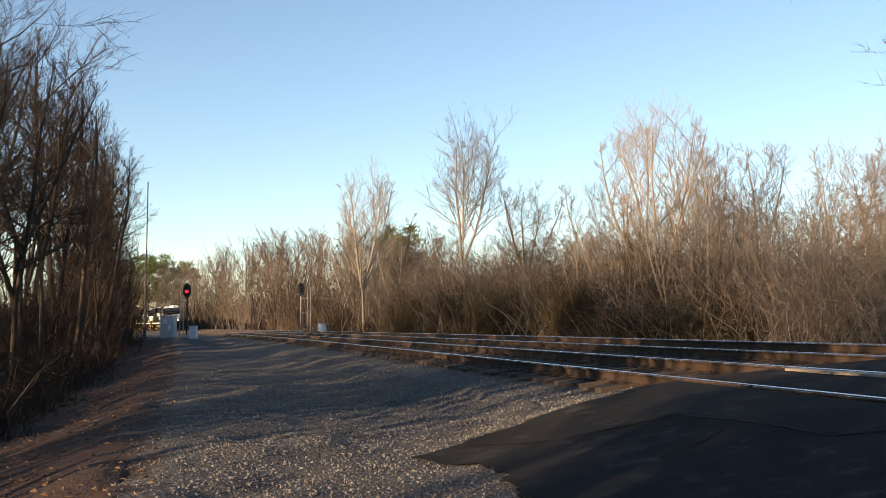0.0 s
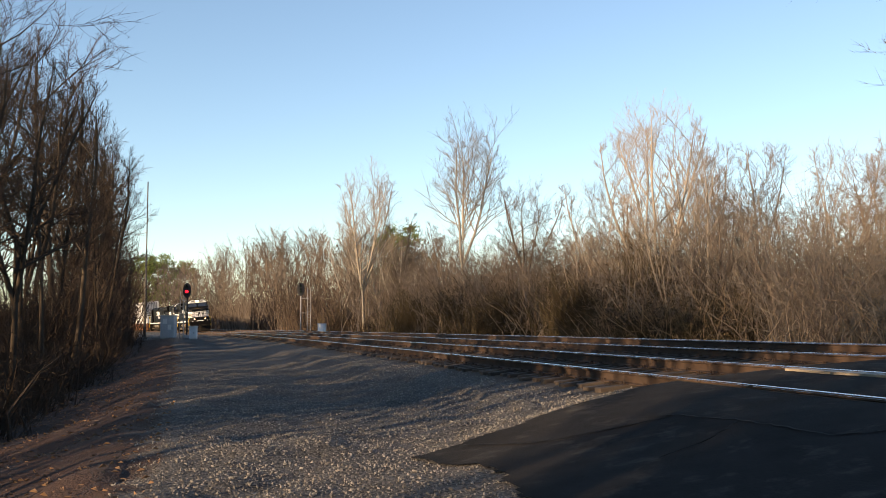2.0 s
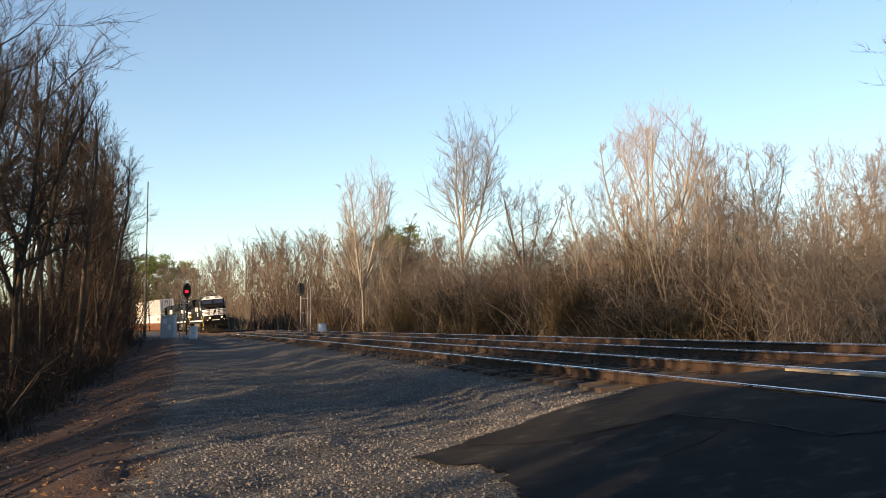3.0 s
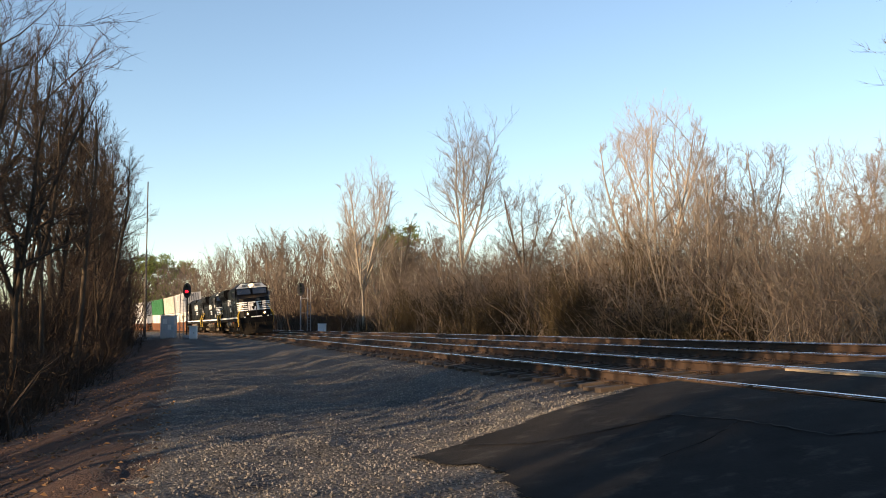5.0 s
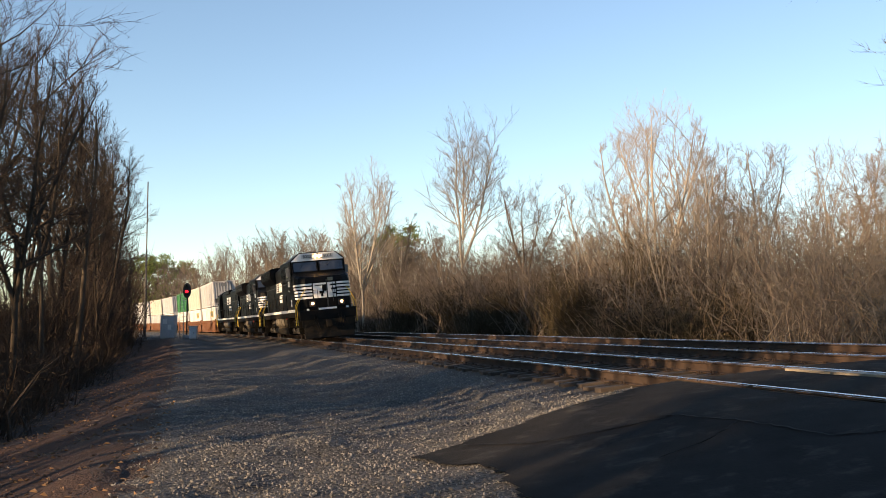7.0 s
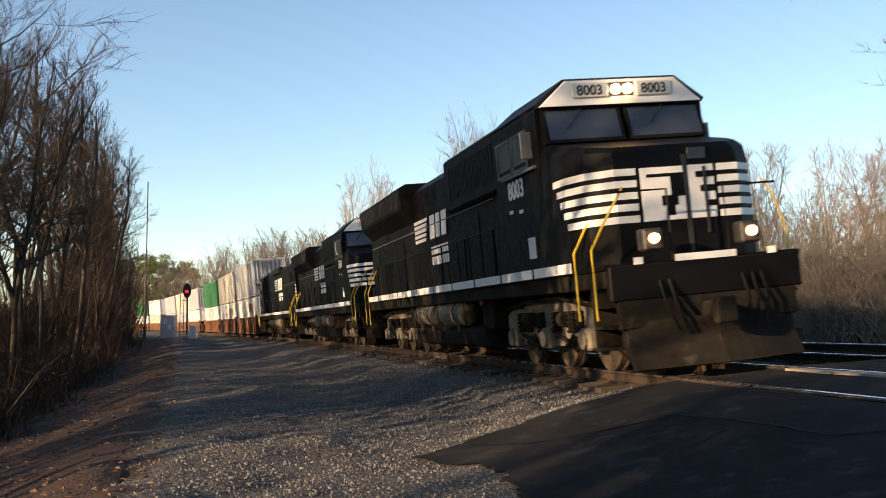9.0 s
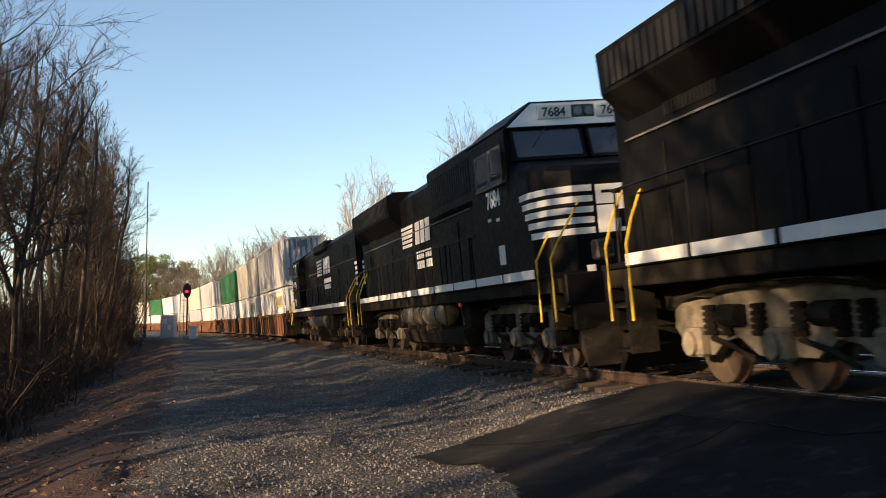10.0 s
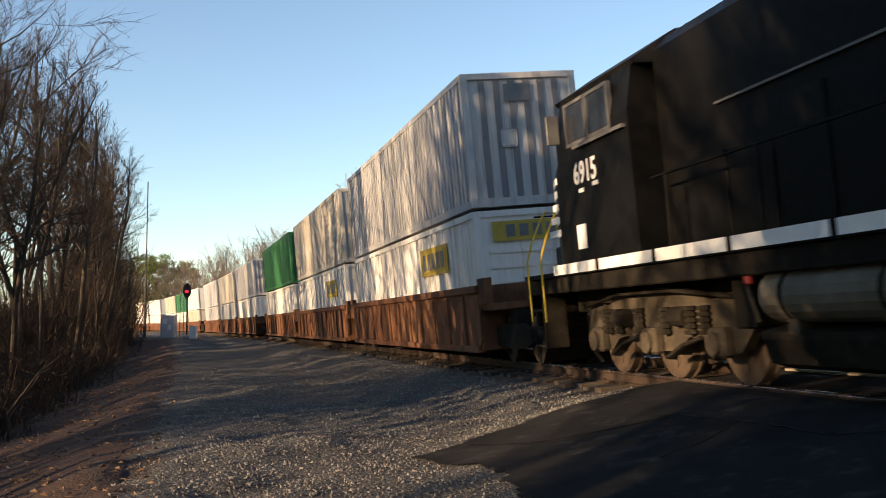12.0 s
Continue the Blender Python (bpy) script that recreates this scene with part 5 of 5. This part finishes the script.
        part("wiper", tube(bmesh.new(), [(cf + 0.1, (y0 + y1) / 2, z1 + 0.03), (cf + 0.2, (y0 + y1) / 2 - 0.3, z0 + 0.2)], 0.012, 4), SIGBLACK, w)
    for s in (-1, 1):
        for x0 in ((5.75, 6.65) if number == "8003" else (6.0, 6.9) if not older else (6.5, 7.35)):
            w = part("cab_window", boxes((x0, x0 + 0.72, s * 1.47, s * 1.506, 3.5 if older else 3.56, 4.05), bevel=0.01), GLASS, cab, "cab side window")
            part("window_frame", boxes((x0 - 0.05, x0, s * 1.45, s * 1.52, 3.45, 4.1), (x0 + 0.72, x0 + 0.77, s * 1.45, s * 1.52, 3.45, 4.1), (x0, x0 + 0.72, s * 1.45, s * 1.52, 4.05, 4.1),
                 (x0, x0 + 0.72, s * 1.45, s * 1.52, 3.45, 3.5)), STEEL, w)
        part("mirror", boxes((cf - 0.25, cf - 0.2, s * 1.52, s * 1.72, 3.55, 4.0), bevel=0.01), STEEL, cab, "silver side mirror")
        part("armrest", boxes((6.0, 7.8, s * 1.5, s * 1.56, 3.38, 3.43)), STEEL, cab)
        nx = 7.53 if older else 6.62 if number == "8003" else 6.95
        lettering("road_number", number, 0.44, side_text(nx, s * 1.503, 3.03 if not older else 2.88), WHITEP, cab, "white road number")
        part("placard", boxes((cf - 0.9, cf - 0.55, s * 1.5, s * 1.508, 1.92, 2.28)), WHITEP, cab, "small white placard")
        for u, v in ((-0.45, 2.78), (0.1, 2.74)):
            part("notice", boxes((nx + u, nx + u + 0.2, s * 1.5, s * 1.507, v, v + 0.06)), WHITEP, cab)
        bars_logo(lo, -1.3 if not older else -1.5, s * (hw + 0.026), 2.95 if not older else 3.1, 1.0 if not older else 1.22)
    # nose
    nf = 9.75
    if older:
        pl = [(cf - 0.05, -1.5), (nf - 1.0, -1.5), (nf - 0.35, -1.3), (nf, -0.8), (nf, 0.8), (nf - 0.35, 1.3), (nf - 1.0, 1.5), (cf - 0.05, 1.5)]
        rings = [[(x, y, 1.63) for x, y in pl], [(x, y, 3.1) for x, y in pl], [(x - max(0, x - cf) * 0.42, y * 0.95, 3.42) for x, y in pl]]
    else:
        pl = [(cf - 0.05, -1.5), (nf - 0.75, -1.5), (nf - 0.28, -1.36), (nf, -1.0), (nf, 1.0), (nf - 0.28, 1.36), (nf - 0.75, 1.5), (cf - 0.05, 1.5)]
        rings = [[(x, y, 1.63) for x, y in pl], [(x, y, 3.1) for x, y in pl], [(x - max(0, x - cf) * 0.03, y * 0.98, 3.58 - 0.16 * (x - cf)) for x, y in pl], [(x - max(0, x - cf) * 0.06, y * 0.9, 3.74 - 0.2 * (x - cf)) for x, y in pl]]
    nose = part("nose", loft(bmesh.new(), rings), BLACK, lo)
    inner = 0.4 if older else 0.66
    for k in range(5):
        z = 2.98 - 0.2 * k if older else 2.93 - 0.175 * k
        x0 = cf + 0.12 + 0.13 * k if older else 8.5 + 0.12 * k
        out = [(x0, -1.5)] + [(x, y) for x, y in pl[1:4]] + [(nf, -inner)]
        for s in (1, -1):
            bm = bmesh.new()
            rows = []
            for x, y in out:
                rows.append([(x, y * s, z), (x + 0.01, y * 1.006 * s, z), (x + 0.01, y * 1.006 * s, z + 0.105), (x, y * s, z + 0.105)])
            loft(bm, rows)
            part("nose_stripe", bm, WHITEP, nose, "white nose stripe")
    if older:
        em = part("nose_emblem", boxes((nf, nf + 0.012, -0.36, 0.36, 2.18, 3.09)), WHITEP, nose, "white square with a dark shape")
        dark_bits = ((-0.16, 0.12, 2.62, 2.8), (-0.05, 0.05, 2.34, 2.62), (0.08, 0.2, 2.78, 2.98), (-0.24, -0.14, 2.4, 2.72))
    else:
        em = part("nose_emblem", boxes((nf, nf + 0.012, -0.6, 0.1, 2.23, 3.03), (nf, nf + 0.012, 0.17, 0.6, 2.23, 3.035), bevel=0.004), WHITEP, nose, "white field with dark shapes")
        dark_bits = ((-0.5, 0.1, 2.88, 2.93), (-0.28, -0.02, 2.45, 2.6), (-0.12, 0.1, 2.58, 2.92), (-0.2, -0.08, 2.3, 2.48), (0.3, 0.6, 2.84, 2.93), (0.36, 0.6, 2.62, 2.72), (0.42, 0.6, 2.4, 2.49))
    bm = bmesh.new()
    for a, b, c, d in dark_bits:
        box(bm, nf + 0.012, nf + 0.018, a, b, c, d, 0.0)
    part("dark_shape", bm, BLACK, em)
    if not older:
        part("nose_door", boxes((nf - 0.02, nf + 0.02, 0.1, 0.17, 1.7, 3.2)), SIGBLACK, nose)
        part("sand_filler", boxes((nf - 0.45, nf - 0.2, -0.3, 0.15, 3.36, 3.42), bevel=0.02), SIGBLACK, nose)
        part("nose_window", boxes((nf - 0.02, nf + 0.012, 0.2, 0.5, 3.12, 3.3), bevel=0.006), GLASS, nose)
    part("nose_door_handle", boxes((nf, nf + 0.03, 0.42, 0.46, 2.0, 3.0)), SIGBLACK, nose)
    # end platforms, plow, couplers, steps
    for e in (1, -1):
        xe = xend * e
        bm = boxes((xe - 0.1 * e, xe + 0.08 * e, -1.5, 1.5, 1.1, 1.6), bevel=0.02)
        part("end_plate", bm, BLACK, lo)
        for y0, y1 in ((-0.48, 0.48), (-1.12, -0.98), (0.98, 1.12)):
            part("end_stripe", boxes((xe + 0.082 * e, xe + 0.09 * e, y0, y1, 1.6, 1.7)), WHITEP, lo, "white end sill stripe")
        pw = [(xe - 0.02 * e, 0.8), (xe + 0.1 * e, 0.8), (xe + 0.18 * e, 0.45), (xe + 0.36 * e, 0.14), (xe + 0.28 * e, 0.12), (xe - 0.05 * e, 0.45)]
        bm = bmesh.new()
        a = [(x - 0.1 * e, -1.3, z) for x, z in pw]
        b = [(x + 0.12 * e, 0, z) for x, z in pw]
        c = [(x - 0.1 * e, 1.3, z) for x, z in pw]
        loft(bm, [a, b, c])
        part("snow_plow", bm, GRIME, lo, "dusty steel snow plow")
        part("pilot_plate", boxes((xe - 0.06 * e, xe + 0.06 * e, -1.4, 1.4, 0.7, 1.15), bevel=0.02), GRIME, lo)
        bm = boxes((xe, xe + 0.55 * e, -0.13, 0.13, 0.75, 1.0), (xe + 0.45 * e, xe + 0.62 * e, -0.2, 0.12, 0.68, 1.05), bevel=0.03)
        part("coupler", bm, GRIME, lo)
        for y in (-0.75, -0.6, 0.55, 0.7, 0.85):
            part("air_hose", tube(bmesh.new(), [(xe + 0.08 * e, y, 1.35), (xe + 0.22 * e, y, 1.0), (xe + 0.3 * e, y * 0.8, 0.62)], 0.025, 5), BLACK, lo)
        for s in (-1, 1):
            bm = boxes(*[((xend - 0.62 - 0.02 * k) * e, (xend - 0.07) * e, s * 1.1, s * (1.5), 0.42 + 0.3 * k, 0.46 + 0.3 * k) for k in range(4)])
            box(bm, (xend - 0.67) * e, (xend - 0.62) * e, s * 1.1, s * 1.5, 0.4, 1.56)
            part("step_ladder", bm, GRIME, lo)
            for x in (xend - 1.0, xend - 0.3):
                part("grab_rail", tube(bmesh.new(), [(x * e, s * 1.58, 0.85), (x * e, s * 1.58, 1.3), (x * e, s * 1.58, 1.86), ((x + 0.12) * e, s * 1.42, 2.2), ((x + 0.22) * e, s * 1.22, 2.55), ((x + 0.2) * e, s * 1.1, 2.72)], 0.019, 6), YELLOW, lo, "yellow grab rail")
            part("ditch_light_box", boxes((xe - 0.2 * e, xe + 0.06 * e, s * 0.62, s * 0.92, 1.78, 2.1), bevel=0.03), SIGBLACK, lo)
            lit = number == "8003" and e == 1
            part("ditch_light", disc(bmesh.new(), (xe + 0.075 * e, s * 0.77, 1.95), (1, 0, 0), 0.075, 0.05, 14), DITCHL if lit else GLASS, lo, "lit ditch light" if lit else "")
        for s in (-1, 1):
            part("end_railing", tube(bmesh.new(), [(xe - 0.05 * e, s * 1.3, 2.65), (xe - 0.05 * e, s * 0.45, 2.65), (xe - 0.05 * e, s * 0.45, 1.63)], 0.018, 5), BLACK, lo)
    # side handrails
    for s in (-1, 1):
        rail = part("handrail", tube(bmesh.new(), [(-9.8, s * 1.5, 2.62), (-4.0, s * 1.5, 2.62), (5.4, s * 1.5, 2.62)], 0.018, 5), BLACK, lo)
        for k in range(8):
            x = -9.7 + k * 2.1
            part("stanchion", tube(bmesh.new(), [(x, s * 1.52, 1.63), (x, s * 1.5, 2.62)], 0.018, 5), BLACK, rail)
    # roof details
    for k in range(3):
        part("horn", disc(bmesh.new(), (cr - 0.5 + 0.12 * k, 0.3 + 0.12 * k, top + 0.1), (1, 0, 0.1), 0.04, 0.35, 8, 0.075), ROOFBLACK, cab)
    part("antenna", tube(bmesh.new(), [(cr + 1.0, -0.5, roof_z), (cr + 1.0, -0.5, roof_z + 0.22)], 0.02, 5), ROOFBLACK, cab)
    part("air_conditioner", boxes((cr + 0.5, cr + 1.7, -0.5, 0.5, roof_z, roof_z + 0.1), bevel=0.03), ROOFBLACK, cab)
    return lo


for _num, _c, _old in (("8003", 8.25, False), ("7684", 30.55, False), ("6915", 52.55, True)):
    ride(locomotive(_num, _old), _c, 6.6, _old)


# ---- well cars and containers ----
def paint(name, a, b, dirt, streak=0.3):
    return surface(name, a, b, 0.6, 0, 7, 0.6, 0.08, 0.01, dirt, 0.53, (1.6, 1.6, streak * 0.5), gloss=0.3)


C_WHITE = paint("white_container_paint", (0.6, 0.58, 0.55), (0.77, 0.76, 0.73), (0.36, 0.33, 0.28))
C_GREY = paint("grey_container_paint", (0.36, 0.36, 0.365), (0.54, 0.53, 0.52), (0.2, 0.185, 0.165))
C_CREAM = paint("cream_container_paint", (0.46, 0.42, 0.35), (0.64, 0.59, 0.51), (0.25, 0.21, 0.165))
C_GREEN = paint("green_container_paint", (0.02, 0.13, 0.045), (0.035, 0.19, 0.07), (0.03, 0.09, 0.045))
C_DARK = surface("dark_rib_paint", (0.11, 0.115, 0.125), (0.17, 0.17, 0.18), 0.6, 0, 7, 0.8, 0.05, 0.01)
MARKM = surface("yellow_sign_paint", (0.34, 0.24, 0.03), (0.46, 0.34, 0.05), 0.6, 0, 8, 1, 0.03, 0.005, (0.2, 0.15, 0.05), 0.55)
LEN, WID, HGT = 16.15, 2.59, 2.86


def container(material, label, style, sign=False):
    """A 53-foot box: skin with ribs, corner posts and rails, ends. Its origin is the middle of its floor."""
    c = tagged(empty("container"), label, "container", "containers stacked on the train")
    h, w, t = LEN / 2, WID / 2, HGT
    part("body", boxes((-h + 0.06, h - 0.06, -w + 0.05, w - 0.05, 0.05, t - 0.03)), material, c)
    for x in (-h, h - 0.16):
        for y in (-w, w - 0.16):
            part("corner_post", boxes((x, x + 0.16, y, y + 0.16, 0, t), bevel=0.01), material, c)
    for y in (-w, w - 0.1):
        part("side_rail", boxes((-h + 0.16, h - 0.16, y, y + 0.1, 0, 0.16)), material, c)
        part("side_rail", boxes((-h + 0.16, h - 0.16, y, y + 0.1, t - 0.13, t)), material, c)
        bm = bmesh.new()
        n = 52 if style == "corrugated" else 27
        for k in range(n):
            x = -h + 0.3 + (LEN - 0.6) * (k + 0.5) / n
            wd = 0.09 if style == "corrugated" else 0.035
            ys = y - (0.0 if y < 0 else 0.012)
            box(bm, x - wd, x + wd, ys + (0.012 if y < 0 else 0.05), ys + (0.06 if y < 0 else 0.1), 0.16, t - 0.13)
        part("side_ribs", bm, material, c)
        for x in (-h + 2.2, h - 2.2):
            part("side_post", boxes((x - 0.1, x + 0.1, y + (0.002 if y < 0 else 0.03), y + (0.07 if y < 0 else 0.098), 0.16, t - 0.13)), material, c)
    for e in (1, -1):
        bm = bmesh.new()
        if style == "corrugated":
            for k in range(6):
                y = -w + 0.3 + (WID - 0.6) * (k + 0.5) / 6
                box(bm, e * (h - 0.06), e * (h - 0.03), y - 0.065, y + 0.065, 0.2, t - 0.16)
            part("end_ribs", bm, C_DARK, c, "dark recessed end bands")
        else:
            for k in range(6):
                z = 0.35 + 0.32 * k
                box(bm, e * (h - 0.06), e * (h - 0.025), -w + 0.3, w - 0.3, z, z + 0.06)
            part("end_ribs", bm, material, c)
        part("end_rail", boxes((e * (h - 0.1), e * h, -w + 0.16, w - 0.16, t - 0.13, t)), material, c)
        part("end_rail", boxes((e * (h - 0.1), e * h, -w + 0.16, w - 0.16, 0, 0.16)), material, c)
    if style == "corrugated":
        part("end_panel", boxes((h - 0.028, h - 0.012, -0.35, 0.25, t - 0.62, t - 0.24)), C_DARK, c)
        part("end_cover", boxes((h - 0.03, h + 0.01, -0.5, -0.15, 1.25, 1.65), bevel=0.04), material, c)
    if sign:
        for y, s in ((-w, -1), (w, 1)):
            sg = part("sign", boxes((-3.2 + 6.0, -0.4 + 6.0, y - 0.008, y + 0.008, 1.72, 2.4)), MARKM, c, "yellow sign with dark bars")
            for k in range(5):
                part("sign_bar", boxes((3.1 + 0.46 * k, 3.4 + 0.46 * k, y - 0.014, y + 0.014, 1.86, 2.26)), C_DARK, sg)
        sg = part("sign", boxes((h, h + 0.01, -w + 0.4, w - 0.2, 2.2, 2.62)), MARKM, c, "yellow sign with dark bars")
        for k in range(6):
            part("sign_bar", boxes((h + 0.005, h + 0.018, -0.6 + 0.3 * k, -0.4 + 0.3 * k, 2.28, 2.54)), C_DARK, sg)
    return c


SMALL_AXLE = axle_mesh(0.46)


def well_car():
    """One well unit: deep side sills with ribs, end platforms, and a truck under each end."""
    c = tagged(empty("well_car"), "rust-brown well car cradling a container stack", "rail car", "well cars of the train")
    post = mesh_of("side_post", boxes((-0.07, 0.07, -0.05, 0.0, 0.3, 1.42), bevel=0.012), WELLM)
    for s in (-1, 1):
        sill = [(-8.35, 1.5), (8.35, 1.5), (8.35, 0.5), (8.15, 0.28), (-8.15, 0.28), (-8.35, 0.5)]
        side = part("side_sill", prism(bmesh.new(), sill, "y", s * 1.36, s * 1.43), WELLM, c)
        part("top_chord", boxes((-8.4, 8.4, s * 1.33, s * 1.5, 1.46, 1.62), bevel=0.015), WELLM, c)
        part("bottom_chord", boxes((-8.15, 8.15, s * 1.3, s * 1.5, 0.22, 0.36), bevel=0.015), WELLM, c)
        for k in range(11):
            shared("side_post", post, side, pose(-7.2 + 1.44 * k, s * 1.43, 0, 0, 0, 0 if s < 0 else 180))
    for e in (-1, 1):
        bm = boxes((e * 8.2, e * 9.2, -1.35, 1.35, 1.08, 1.22), (e * 8.15, e * 8.3, -1.4, 1.4, 0.26, 1.6), bevel=0.015)
        part("end_platform", bm, WELLM, c)
        part("end_bracket", boxes((e * 8.35, e * 9.0, -1.42, -1.3, 1.22, 1.75)), WELLM, c)
        part("end_bracket", boxes((e * 8.35, e * 9.0, 1.3, 1.42, 1.22, 1.75)), WELLM, c)
        part("brake_box", boxes((e * 8.5, e * 8.9, -0.4, 0.4, 1.2, 1.5)), WELLM, c)
    part("well_floor", boxes((-8.2, 8.2, -1.3, 1.3, 0.24, 0.3)), GRIME, c)
    bm = bmesh.new()
    frame_line = [(-1.25, 0.42), (-1.15, 0.66), (-0.5, 0.78), (0.5, 0.78), (1.15, 0.66), (1.25, 0.42), (0.95, 0.34), (0.45, 0.3), (-0.45, 0.3), (-0.95, 0.34)]
    for y in (-1.0, 1.0):
        prism(bm, [(a + 9.28, z) for a, z in frame_line], "y", y - 0.08, y + 0.08)
    box(bm, 9.05, 9.5, -1.0, 1.0, 0.5, 1.06)
    part("truck_frame", bm, GRIME, c)
    for a in (-0.88, 0.88):
        shared("axle", SMALL_AXLE, c, pose(9.28 + a, 0, 0.46))
    return c


STACK_STARTS = [67.0, 85.6, 104.2, 128.6, 147.2, 165.8, 190.2, 208.8, 227.4, 251.8, 270.4, 289.0, 313.4, 332.0, 350.6]
KIND_OF = {
    "silver": (C_GREY, "silver-grey ribbed container with dark end bands", "corrugated", False),
    "signed": (C_WHITE, "white smooth container with yellow signs", "smooth", True),
    "cream": (C_CREAM, "weathered cream container with vertical ribs", "corrugated", False),
    "green": (C_GREEN, "dark green corrugated container", "corrugated", False),
    "white": (C_WHITE, "plain white smooth-sided container", "smooth", False),
    "pale": (C_CREAM, "pale cream smooth-sided container", "smooth", False)}
STACKS = [("silver", "signed"), ("cream", "signed"), ("green", "white"), ("silver", "white"), ("cream", "silver"), ("silver", "silver"), ("white", "pale"), ("green", "white"), ("pale", "signed"),
          ("white", "white"), ("pale", "white"), ("green", "pale"), ("white", "pale"), ("cream", "white"), ("green", "white")]


def build_cars():
    made = {}
    proto_car = well_car()
    for i, (start, (top, low)) in enumerate(zip(STACK_STARTS, STACKS)):
        mid = start + LEN / 2
        car = proto_car if i == 0 else copy_thing(proto_car, Matrix())
        ride(car, mid, 9.0)
        if i < 4:
            for ob in car.children:
                if ob.name.startswith("axle"):
                    SPINS.append((ob, ob.location.x, 0.46, 1))
        for kind, z in ((low, 0.31), (top, 3.25)):
            if kind not in made:
                made[kind] = container(*KIND_OF[kind])
                box_ob = made[kind]
            else:
                box_ob = copy_thing(made[kind], Matrix())
            ride(box_ob, mid, 9.0, False, pose(0, 0, z))


build_cars()


# ---- what moves ----
def motions():
    for ob, c, r, flip, lift in MOVING:
        rows = []
        for t in TIMES:
            s = head_s(t) + c
            m = car_pose(s - r, s + r, flip)
            rows.append((t, m @ lift if lift else m))
        walk(ob, rows)
    for ob, x, r, turn in SPINS:
        rows = []
        for k in range(361):
            t = k / 30.0
            a = turn * (185.808 - head_s(t)) / r
            rows.append((t, Matrix.LocRotScale((x, 0, r), Euler((0, a, 0)), None)))
        walk(ob, rows)


motions()
